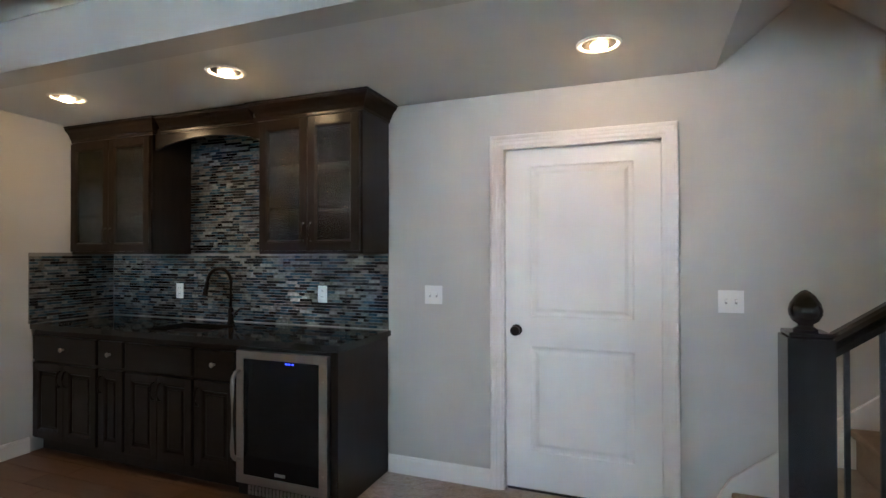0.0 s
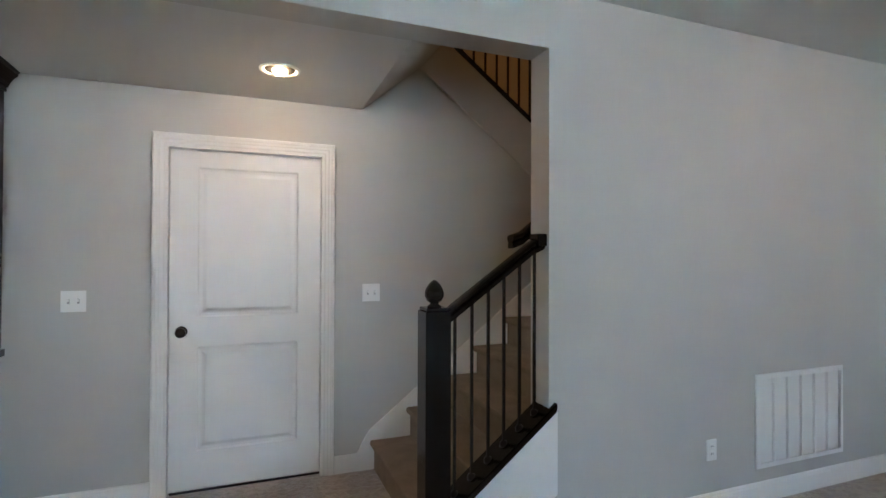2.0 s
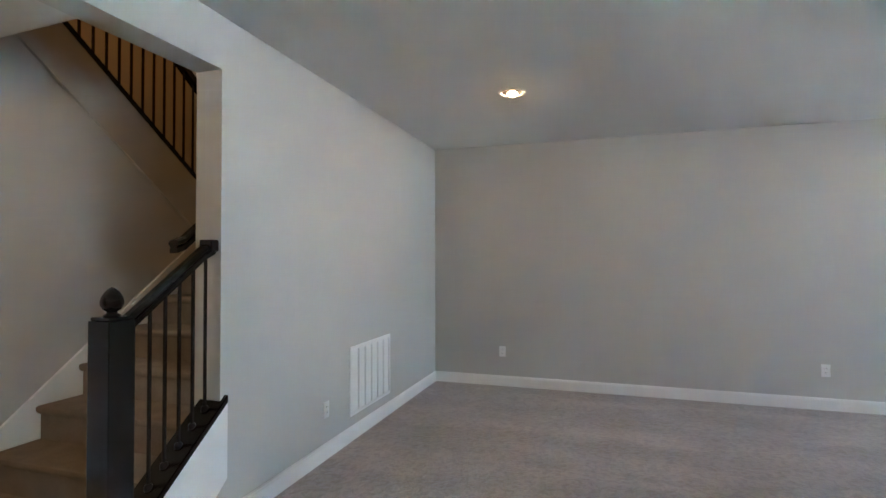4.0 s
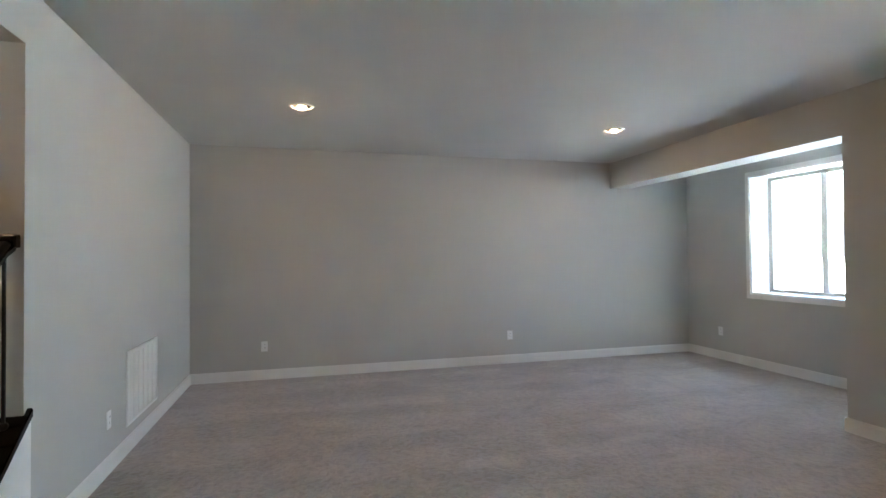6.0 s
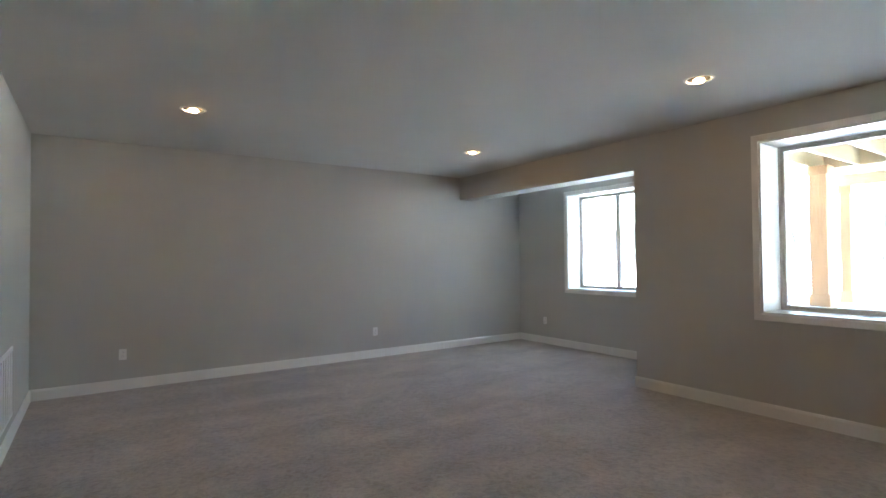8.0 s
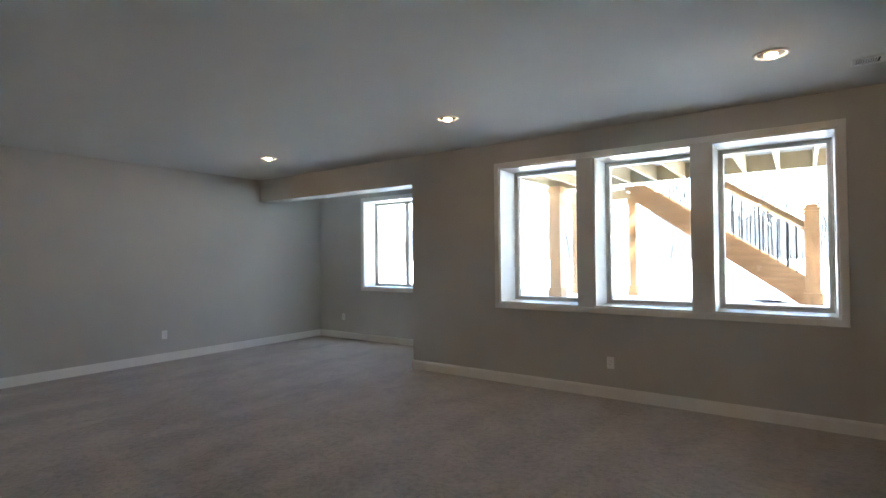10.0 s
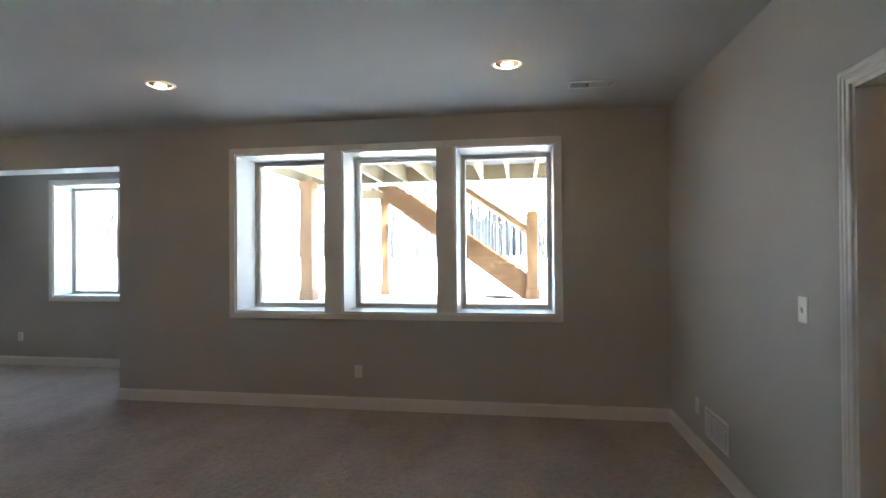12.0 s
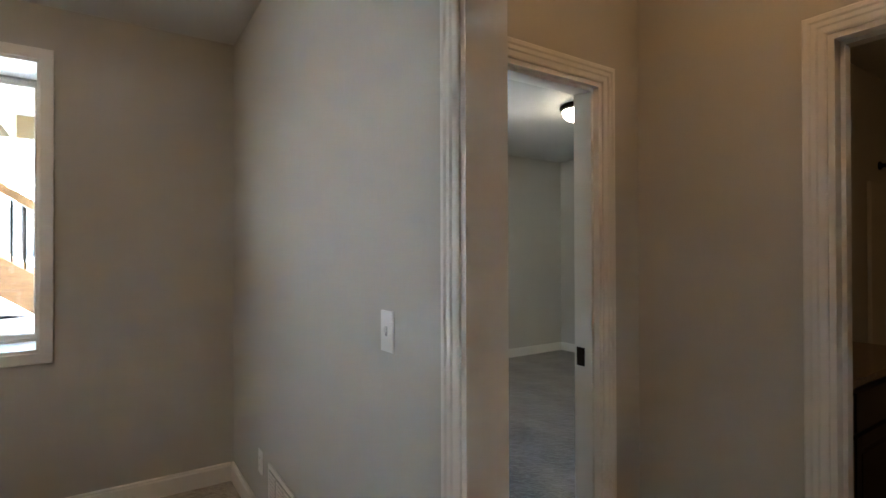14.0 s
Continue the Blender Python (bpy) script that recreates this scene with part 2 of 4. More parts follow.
def lathe(bm, profile, n=24, m=None):
    rings = []
    for r, z in profile:
        ring = []
        for i in range(n):
            p = Vector((r * math.cos(2 * math.pi * i / n), r * math.sin(2 * math.pi * i / n), z))
            ring.append(bm.verts.new(m @ p if m is not None else p))
        rings.append(ring)
    for a, b in zip(rings, rings[1:]):
        for i in range(n):
            bm.faces.new((a[i], a[(i + 1) % n], b[(i + 1) % n], b[i])).smooth = True
    bm.faces.new(rings[0][::-1])
    bm.faces.new(rings[-1])


def sweep(bm, points, r, n=8):
    """A round bar along points."""
    pts = [Vector(p) for p in points]
    rings = []
    for i, p in enumerate(pts):
        d = (pts[min(i + 1, len(pts) - 1)] - pts[max(i - 1, 0)]).normalized()
        q = d.to_track_quat("Z", "Y")
        rings.append([bm.verts.new(p + q @ Vector((r * math.cos(2 * math.pi * k / n), r * math.sin(2 * math.pi * k / n), 0))) for k in range(n)])
    for a, b in zip(rings, rings[1:]):
        for k in range(n):
            f = bm.faces.new((a[k], a[(k + 1) % n], b[(k + 1) % n], b[k]))
            f.smooth = True
    bm.faces.new(rings[0][::-1])
    bm.faces.new(rings[-1])


def prism(bm, outline, axis, a, b):
    """A flat outline pushed from a to b along an axis; the outline's pairs are the other two axes in order."""
    def place(p, t):
        return {"x": (t, p[0], p[1]), "y": (p[0], t, p[1]), "z": (p[0], p[1], t)}[axis]
    lo = [bm.verts.new(place(p, a)) for p in outline]
    hi = [bm.verts.new(place(p, b)) for p in outline]
    k = len(outline)
    bm.faces.new(lo)
    bm.faces.new(hi[::-1])
    for i in range(k):
        bm.faces.new((lo[i], hi[i], hi[(i + 1) % k], lo[(i + 1) % k]))


def finish(name, bm, mat):
    bmesh.ops.recalc_face_normals(bm, faces=bm.faces)
    me = bpy.data.meshes.new(name)
    bm.to_mesh(me)
    bm.free()
    me.materials.append(mat)
    return me


def part(name, bm, mat, parent=None, label=""):
    ob = new(name, finish(name, bm, mat))
    if parent is not None:
        ob.parent = parent
        ob.matrix_parent_inverse = parent.matrix_basis.inverted()
    if label:
        ob["label"] = label
    return ob


def thing(name, at, label, category, group="", kind=""):
    e = new(name)
    e.empty_display_size = 0.1
    e.matrix_basis = Matrix.Translation(at)
    return tagged(e, label, category, group, kind)


def structure(name, bm, mat, label, category):
    return tagged(part(name, bm, mat), label, category, kind="structure")


def onwall(face, at):
    """Maps (along, up, out) of a wall to the world."""
    return {"-y": lambda u, w, h: (u, at - h, w), "+y": lambda u, w, h: (u, at + h, w),
            "+x": lambda u, w, h: (at + h, u, w), "-x": lambda u, w, h: (at - h, u, w)}[face]


def wbox(bm, f, u0, u1, w0, w1, h0, h1, bev=0.0):
    a, b = f(u0, w0, h0), f(u1, w1, h1)
    return box(bm, *(v for i in range(3) for v in (min(a[i], b[i]), max(a[i], b[i]))), bev)


CASING = [(0.0, 0.0), (0.0, 0.010), (0.006, 0.013), (0.022, 0.013), (0.027, 0.017), (0.040, 0.017), (0.046, 0.021), (0.058, 0.021), (0.064, 0.015), (0.064, 0.0)]
FLATCAS = [(0.0, 0.0), (0.0, 0.014), (0.003, 0.017), (0.054, 0.017), (0.057, 0.014), (0.057, 0.0)]


def moulding(bm, f, u0, u1, w0, w1, profile, closed=False):
    """A mitred frame round an opening; open at the floor unless closed."""
    rows = []
    for d, h in profile:
        lo = w0 - d if closed else w0
        rows.append([bm.verts.new(f(*p, h)) for p in ((u0 - d, lo), (u0 - d, w1 + d), (u1 + d, w1 + d), (u1 + d, lo))])
    for a, b in zip(rows, rows[1:]):
        for i in range(4 if closed else 3):
            j = (i + 1) % 4
            bm.faces.new((a[i], a[j], b[j], b[i]))
    if not closed:
        bm.faces.new([r[0] for r in rows])
        bm.faces.new([r[3] for r in rows][::-1])


def wall_with_holes(f, u0, u1, w0, w1, depth, holes):
    """A slab of wall behind its face, with openings (u0, u1, w0, w1)."""
    bm = bmesh.new()
    us = sorted({u0, u1, *(h[0] for h in holes), *(h[1] for h in holes)})
    ws = sorted({w0, w1, *(h[2] for h in holes), *(h[3] for h in holes)})
    def solid(i, j):
        if not (0 <= i < len(us) - 1 and 0 <= j < len(ws) - 1):
            return False
        u, w = (us[i] + us[i + 1]) / 2, (ws[j] + ws[j + 1]) / 2
        return not any(h[0] < u < h[1] and h[2] < w < h[3] for h in holes)
    cache = {}
    def vert(i, j, k):
        if (i, j, k) not in cache:
            cache[i, j, k] = bm.verts.new(f(us[i], ws[j], -depth * k))
        return cache[i, j, k]
    for i in range(len(us) - 1):
        for j in range(len(ws) - 1):
            if not solid(i, j):
                continue
            for k in (0, 1):
                bm.faces.new([vert(i, j, k), vert(i + 1, j, k), vert(i + 1, j + 1, k), vert(i, j + 1, k)])
            for di, dj, a, b in ((-1, 0, (i, j), (i, j + 1)), (1, 0, (i + 1, j), (i + 1, j + 1)), (0, -1, (i, j), (i + 1, j)), (0, 1, (i, j + 1), (i + 1, j + 1))):
                if not solid(i + di, j + dj):
                    bm.faces.new([vert(*a, 0), vert(*b, 0), vert(*b, 1), vert(*a, 1)])
    return bm


def baseboard(name, f, u0, u1):
    bm = bmesh.new()
    prof = [(0.0, 0.0), (0.016, 0.0), (0.016, 0.092), (0.012, 0.100), (0.012, 0.106), (0.006, 0.113), (0.0, 0.113)]
    a = [bm.verts.new(f(u0, w, h)) for h, w in prof]
    b = [bm.verts.new(f(u1, w, h)) for h, w in prof]
    bm.faces.new(a)
    bm.faces.new(b[::-1])
    for i in range(len(prof)):
        j = (i + 1) % len(prof)
        bm.faces.new((a[i], a[j], b[j], b[i]))
    return structure(name, bm, TRIM, "white painted baseboard along the foot of the wall", "baseboard")


# ---- plan ----
NY, SY, WX, EX = 3.49, 2.256, -3.366, 5.046      # door wall, stair wall, west wall, east wall
TY, AY, JX = -3.109, -4.383, 1.86                # triple-window wall, alcove wall, corner of the jut
CZ, FZ = 2.69, 2.372                             # ceiling, soffit over the bar
SB, HZ = SY + 0.165, 2.41                         # back of the stair wall, underside of its header
BX = -3.50                                       # left wall of the bar
HX, HY = -4.52, -1.055                           # vestibule's far wall and side wall
TRI = [(-0.311, 0.604), (-1.378, -0.473), (-2.422, -1.534)]
TZ0, TZ1 = 0.887, 2.402
LN = (2.52, 3.95, 0.905, 2.372)

# floors
bm = bmesh.new()
box(bm, WX - 0.12, EX + 0.12, -4.9, SY + 0.115, -0.12, 0.0)
box(bm, -1.0, EX + 0.12, SY + 0.115, 4.8, -0.12, 0.0)
box(bm, HX - 0.12, WX - 0.12, HY - 0.115, 1.1, -0.12, 0.0)
structure("floor_main", bm, CARPET, "taupe cut-pile carpet with soft nap marks", "carpet floor")
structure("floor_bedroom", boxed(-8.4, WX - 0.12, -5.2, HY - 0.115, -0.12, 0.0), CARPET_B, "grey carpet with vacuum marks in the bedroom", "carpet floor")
structure("floor_bathroom", boxed(-8.4, HX - 0.12, HY - 0.115, 1.1, -0.12, -0.002), GRANITE_W, "brown tiled bathroom floor", "floor")

# walls of the main room
holes_door = [(-0.207, 0.703, -0.12, 2.055)]
f_north = onwall("-y", NY)
structure("wall_north", wall_with_holes(f_north, BX, 1.35, -0.12, CZ, 0.115, holes_door), WALL, "greige painted wall behind the bar and door", "wall")
bm = bmesh.new()
prism(bm, [(1.35, -0.12), (4.2, -0.12), (4.2, 0.91), (1.35, 3.06)], "y", NY, NY + 0.115)
structure("wall_stair_knee", bm, WALL, "greige stair wall with a sloping top below the upper railing", "wall")
bm = bmesh.new()
prism(bm, [(1.352, 2.69), (4.2, 0.46), (4.2, 0.91), (1.352, 3.06)], "y", NY - 0.022, NY)
structure("trim_upper_stringer", bm, WALL, "painted stringer band along the upper flight", "trim")
f_stair = onwall("-y", SY)
bm = bmesh.new()
box(bm, 1.586, EX, SY, SB, -0.12, CZ)
box(bm, BX, 1.586, SY, SB, HZ, CZ)
structure("wall_stair", bm, WALL, "greige wall beside the stairs with a wide opening and header", "wall")
structure("wall_east", boxed(EX, EX + 0.15, -4.9, 4.9, -0.12, 5.2), WALL, "long plain greige wall", "wall")
f_tri = onwall("+y", TY)
tri_holes = [(a, b, TZ0, TZ1) for a, b in TRI]
structure("wall_south", wall_with_holes(f_tri, WX, JX, -0.12, CZ, 0.45, tri_holes), WALL, "thick greige wall with three deep windows", "wall")
structure("wall_jut", boxed(JX - 0.14, JX, -4.9, TY - 0.45, -0.12, CZ), WALL, "return wall of the window alcove", "wall")
f_alc = onwall("+y", AY)
structure("wall_alcove", wall_with_holes(f_alc, JX, EX, -0.12, CZ, 0.40, [LN]), WALL, "greige alcove wall with a deep slider window", "wall")
structure("beam", boxed(JX, EX, TY - 0.29, TY, 2.335, CZ), WALL, "boxed greige beam across the window alcove", "beam")
f_west = onwall("+x", WX)
structure("wall_west", wall_with_holes(f_west, -5.2, SY + 0.1, -0.12, CZ, 0.115, [(-0.690, 0.78, -0.12, 2.072)]), WALL, "greige wall with a wide cased opening", "wall")
structure("wall_bar", boxed(BX - 0.12, BX, SY, NY + 0.115, -0.12, CZ), WALL, "greige wall at the end of the bar", "wall")

# ceilings
bm = bmesh.new()
box(bm, -8.5, EX + 0.15, -4.95, SY + 0.115, CZ, CZ + 0.3)
box(bm, -8.5, WX, -5.25, -4.95, CZ, CZ + 0.3)
box(bm, -8.5, 0.943, SY + 0.115, 4.8, CZ, CZ + 0.3)
structure("ceiling", bm, CEIL, "off-white lightly textured ceiling", "ceiling")
bm = bmesh.new()
prism(bm, [(SB, HZ), (NY, FZ), (NY, CZ), (SB, CZ)], "x", BX, 0.943)
structure("ceiling_bar_soffit", bm, CEIL, "lowered off-white ceiling above the wet bar", "ceiling")
bm = bmesh.new()
prism(bm, [(0.943, FZ), (1.35, 2.712), (1.35, 3.2), (0.943, 3.2)], "y", SB, NY)
for v in bm.verts:
    if v.co.y < 3 and v.co.z < FZ + 0.01:
        v.co.z = HZ
structure("ceiling_stair_slope", bm, CEIL, "short sloping ceiling at the edge of the stairwell", "ceiling")

# stairwell above
structure("wall_stairwell_back", boxed(0.9, EX, 4.7, 4.85, -0.12, 5.2), TAN, "warm tan wall of the upper stairwell", "wall")
structure("wall_stairwell_front", boxed(0.9, EX, SY, SY + 0.115, CZ + 0.3, 5.2), TAN, "warm tan wall above the stairs", "wall")
structure("wall_stairwell_side", boxed(0.9, 1.02, SY + 0.115, 4.7, CZ + 0.3, 5.2), TAN, "warm tan end wall of the upper stairwell", "wall")
structure("wall_understair", boxed(0.82, 0.94, NY + 0.115, 4.7, -0.12, CZ), WALL, "wall closing the room behind the door", "wall")
structure("ceiling_stairwell", boxed(0.9, EX, SY, 4.85, 5.2, 5.35), CEIL, "off-white ceiling over the stairwell", "ceiling")
structure("wall_closet", boxed(BX - 0.12, 0.82, 4.7, 4.85, -0.12, CZ), WALL, "plain wall behind the closed door", "wall")

# never in view, added to keep outdoor light from leaking in behind the door
structure("wall_closet_leak_stop", boxed(-1.12, -1.0, NY + 0.115, 4.7, -0.12, CZ), WALL, "unseen wall added behind the closed door to stop daylight", "wall")

# vestibule, bedroom and bathroom walls
f_hs = onwall("+y", HY)
structure("wall_vestibule_south", wall_with_holes(f_hs, -8.4, WX - 0.115, -0.12, CZ, 0.115, [(-4.290, -3.53, -0.12, 2.05)]), WALL, "greige wall with the cased bedroom doorway", "wall")
f_hw = onwall("+x", HX)
structure("wall_vestibule_west", wall_with_holes(f_hw, HY, 1.1, -0.12, CZ, 0.115, [(-0.396, 0.366, -0.12, 2.055)]), WALL, "greige wall with the cased bathroom doorway", "wall")
structure("wall_vestibule_north", boxed(-8.4, WX - 0.115, 1.0, 1.12, -0.12, CZ), WALL, "greige end wall of the vestibule", "wall")
structure("ceiling_vestibule", boxed(HX, WX - 0.115, HY, 1.0, 2.60, CZ), CEIL, "lowered vestibule ceiling", "ceiling")
f_bs = onwall("+y", -4.90)
structure("wall_bedroom_south", wall_with_holes(f_bs, -8.4, WX - 0.115, -0.12, CZ, 0.30, [(-5.05, -3.95, 0.9, 2.35)]), WALL, "bedroom wall with a daylight window", "wall")
structure("wall_bedroom_west", boxed(-8.4, -8.16, -4.90, 1.0, -0.12, CZ), WALL, "plain greige bedroom wall", "wall")
structure("wall_bathroom_south", boxed(-8.16, HX - 0.115, HY, -0.99, -0.12, CZ), WALL, "bathroom wall behind the vanity", "wall")
structure("ceiling_bathroom", boxed(-8.16, HX - 0.115, -0.99, 1.0, 2.58, CZ), CEIL, "bathroom ceiling", "ceiling")

# baseboards
baseboard("baseboard_east", onwall("-x", EX), AY, SY)
baseboard("baseboard_stair", f_stair, 1.66, EX - 0.016)
baseboard("baseboard_south", f_tri, WX + 0.016, JX)
baseboard("baseboard_jut", onwall("+x", JX), AY, TY + 0.016)
baseboard("baseboard_alcove", f_alc, JX + 0.016, EX - 0.016)
baseboard("baseboard_west", f_west, TY, -0.755)
baseboard("baseboard_north_bar", f_north, -0.955, -0.272)
baseboard("baseboard_north_stair", f_north, 0.772, 0.915)
baseboard("baseboard_bar", onwall("+x", BX), SY, 2.86)
baseboard("baseboard_bedroom_south", f_bs, -8.16, WX - 0.115)
baseboard("baseboard_bedroom_west", onwall("+x", -8.16), -4.884, HY - 0.115)
baseboard("baseboard_vestibule_west", f_hw, HY + 0.016, -0.462)
baseboard("baseboard_vestibule_south", f_hs, -4.504, -4.356)


# ---- doors and cased openings ----
def cased(name, f, u0, u1, top, depth, label, other=True):
    t = thing(name, f((u0 + u1) / 2, 0, 0), label, "door frame", kind="structure")
    bm = bmesh.new()
    moulding(bm, f, u0, u1, 0.0, top, CASING)
    part("casing", bm, TRIM, t)
    for n, a, b in (("jamb", u0 - 0.003, u0 + 0.018), ("jamb", u1 - 0.018, u1 + 0.003)):
        bm = bmesh.new()
        wbox(bm, f, a, b, 0.0, top, -depth - 0.004, 0.004)
        part(n, bm, TRIM, t)
    bm = bmesh.new()
    wbox(bm, f, u0 + 0.018, u1 - 0.018, top - 0.018, top + 0.003, -depth - 0.004, 0.004)
    part("head_jamb", bm, TRIM, t)
    return t


door = cased("door_1", f_north, -0.207, 0.703, 2.055, 0.115, "closed white two-panel door with a black knob")
bm = bmesh.new()
fd = onwall("-y", NY + 0.030)
D0, D1, DB, DT = -0.184, 0.681, 0.018, 2.033
PX0, PX1, P1, P2 = -0.035, 0.542, (1.037, 1.93), (0.241, 0.861)
for u0, u1, w0, w1 in ((D0, PX0, DB, DT), (PX1, D1, DB, DT), (PX0, PX1, DB, P2[0]), (PX0, PX1, P2[1], P1[0]), (PX0, PX1, P1[1], DT)):
    wbox(bm, fd, u0, u1, w0, w1, -0.04, 0.0)
leaf = part("door_leaf", bm, DOORP, door)
for w0, w1 in (P1, P2):
    bm = bmesh.new()
    prof = [(0.0, 0.0), (-0.008, -0.010), (-0.022, -0.013), (-0.030, -0.012), (-0.048, -0.003), (-0.05, -0.003)]
    moulding(bm, fd, PX0, PX1, w0, w1, prof, closed=True)
    wbox(bm, fd, PX0 + 0.049, PX1 - 0.049, w0 + 0.049, w1 - 0.049, -0.03, -0.003)
    part("door_panel", bm, DOORP, leaf)
bm = bmesh.new()
km = Matrix.Translation(fd(-0.118, 0.955, 0)) @ Matrix.Rotation(radians(90), 4, "X")
lathe(bm, [(0.033, 0), (0.033, 0.006), (0.014, 0.010), (0.012, 0.03), (0.024, 0.036), (0.030, 0.048), (0.026, 0.060), (0.012, 0.066)], 24, km)
part("door_knob", bm, BRONZE, leaf, "round black bronze knob")
bm = bmesh.new()
for a, b, c, d in ((-0.189, -0.170, 0.0, 2.037), (0.670, 0.685, 0.0, 2.037)):
    wbox(bm, fd, a, b, c, d, -0.075, -0.042)
wbox(bm, fd, -0.170, 0.670, 2.018, 2.037, -0.075, -0.042)
part("door_stop", bm, TRIM, door)
# black strip stands in for the dark gap under the leaf
bm = bmesh.new()
wbox(bm, fd, -0.177, 0.687, 0.0, 0.012, -0.05, -0.005)
part("under_door_gap", bm, BLACKP, door, "dark gap strip under the door")

cased("trim_hall_opening", f_west, -0.690, 0.78, 2.072, 0.115, "white cased opening to the vestibule")
bd = cased("door_frame_bedroom", f_hs, -4.290, -3.53, 2.05, 0.115, "white cased bedroom doorway, door folded away")
bm = bmesh.new()
for a, b, c, d in ((-4.272, -4.260, 0, 2.032), (-3.560, -3.548, 0, 2.032), (-4.260, -3.560, 2.020, 2.032)):
    wbox(bm, f_hs, a, b, c, d, -0.058, -0.022)
part("door_stop", bm, TRIM, bd)
bm = bmesh.new()
wbox(bm, f_hs, -4.272, -4.267, 0.950, 1.022, -0.105, -0.066, 0.001)
part("strike_plate", bm, BRONZE, bd, "black bronze strike plate")
bt = cased("door_frame_bathroom", f_hw, -0.396, 0.366, 2.055, 0.115, "white cased bathroom doorway")
bm = bmesh.new()
for a, b, c, d in ((-0.378, -0.366, 0, 2.037), (0.336, 0.348, 0, 2.037), (-0.366, 0.336, 2.025, 2.037)):
    wbox(bm, f_hw, a, b, c, d, -0.075, -0.04)
part("door_stop", bm, TRIM, bt)


# ---- windows ----
def window(name, f, u0, u1, w0, w1, depth, label, slider=False):
    t = thing(name, f((u0 + u1) / 2, w0, 0), label, "window", kind="structure")
    for n, a, b, c, d in (("window_jamb", u0 - 0.002, u0 + 0.014, w0, w1), ("window_jamb", u1 - 0.014, u1 + 0.002, w0, w1),
                          ("window_head", u0 + 0.014, u1 - 0.014, w1 - 0.014, w1 + 0.002), ("window_sill", u0 + 0.014, u1 - 0.014, w0 - 0.002, w0 + 0.016)):
        bm = bmesh.new()
        wbox(bm, f, a, b, c, d, -depth, 0.003)
        part(n, bm, TRIM, t)
    a, b, c, d = u0 + 0.014, u1 - 0.014, w0 + 0.016, w1 - 0.014
    bm = bmesh.new()
    moulding(bm, f, a + 0.042, b - 0.042, c + 0.042, d - 0.042, [(0.0, -depth - 0.05), (0.0, -depth + 0.022), (0.008, -depth + 0.028), (0.030, -depth + 0.028), (0.034, -depth + 0.04), (0.042, -depth + 0.04), (0.042, -depth - 0.05), (0.0, -depth - 0.05)], closed=True)
    part("window_frame", bm, VINYL, t, "taupe vinyl frame")
    spans = [(a + 0.042, b - 0.042)]
    if slider:
        mid = (a + b) / 2
        bm = bmesh.new()
        wbox(bm, f, mid - 0.035, mid + 0.035, c + 0.042, d - 0.042, -depth - 0.03, -depth + 0.02, 0.004)
        wbox(bm, f, mid - 0.012, mid + 0.012, c + 0.042, d - 0.042, -depth + 0.02, -depth + 0.032, 0.003)
        part("meeting_rail", bm, VINYL, t)
        spans = [(a + 0.042, mid - 0.035), (mid + 0.035, b - 0.042)]
    for s in spans:
        bm = bmesh.new()
        wbox(bm, f, s[0] - 0.004, s[1] + 0.004, c + 0.038, d - 0.038, -depth - 0.012, -depth - 0.007)
        p = part("pane", bm, PANE, t)
        p.visible_shadow = False
    return t


for k, (a, b) in enumerate(TRI):
    w = window("window_%d" % (k + 1), f_tri, a, b, TZ0, TZ1, 0.385, "deep-set white-trimmed picture window facing the deck")
bm = bmesh.new()
moulding(bm, f_tri, TRI[2][0], TRI[0][1], TZ0, TZ1, FLATCAS, closed=True)
for a, b in ((TRI[1][1], TRI[0][0]), (TRI[2][1], TRI[1][0])):
    wbox(bm, f_tri, a, b, TZ0, TZ1, 0.0, 0.0155)
structure("trim_triple_window", bm, TRIM, "flat white casing round the three windows", "window trim")
window("window_4", f_alc, *LN, 0.31, "deep-set white slider window in the alcove", True)
bm = bmesh.new()
moulding(bm, f_alc, *LN, FLATCAS, closed=True)
structure("trim_alcove_window", bm, TRIM, "flat white casing round the alcove window", "window trim")
window("window_5", f_bs, -5.05, -3.95, 0.9, 2.35, 0.25, "white slider window of the bedroom", True)


# ---- recessed lights ----
def recessed_light(x, y, z, label, bulb, r=0.09):
    t = thing("recessed_light", (x, y, z), label, "ceiling light", "recessed ceiling lights")
    bm = bmesh.new()
    rr = [(r + 0.014, z - 0.001), (r + 0.012, z - 0.007), (r, z - 0.009), (r - 0.006, z - 0.006), (r - 0.012, z - 0.001)]
    rings = [[bm.verts.new((x + q * math.cos(i * math.pi / 16), y + q * math.sin(i * math.pi / 16), h)) for i in range(32)] for q, h in rr]
    for a, b in zip(rings, rings[1:]):
        for i in range(32):
            bm.faces.new((a[i], a[(i + 1) % 32], b[(i + 1) % 32], b[i])).smooth = True
    part("trim_ring", bm, TRIM, t)
    bm = bmesh.new()
    lathe(bm, [(r - 0.012, z - 0.0012), (r - 0.014, z - 0.002), (r - 0.053, z - 0.0052)], 32)
    bmesh.ops.translate(bm, verts=bm.verts, vec=(x, y, 0))
    part("baffle", bm, BAFFLE, t)
    bm = bmesh.new()
    lathe(bm, [(0.036, z - 0.0055), (0.037, z - 0.012), (0.032, z - 0.020), (0.019, z - 0.026), (0.004, z - 0.028)], 24)
    bmesh.ops.translate(bm, verts=bm.verts, vec=(x, y, 0))
    part("bulb", bm, bulb, t, "lit warm flood bulb")
    return t


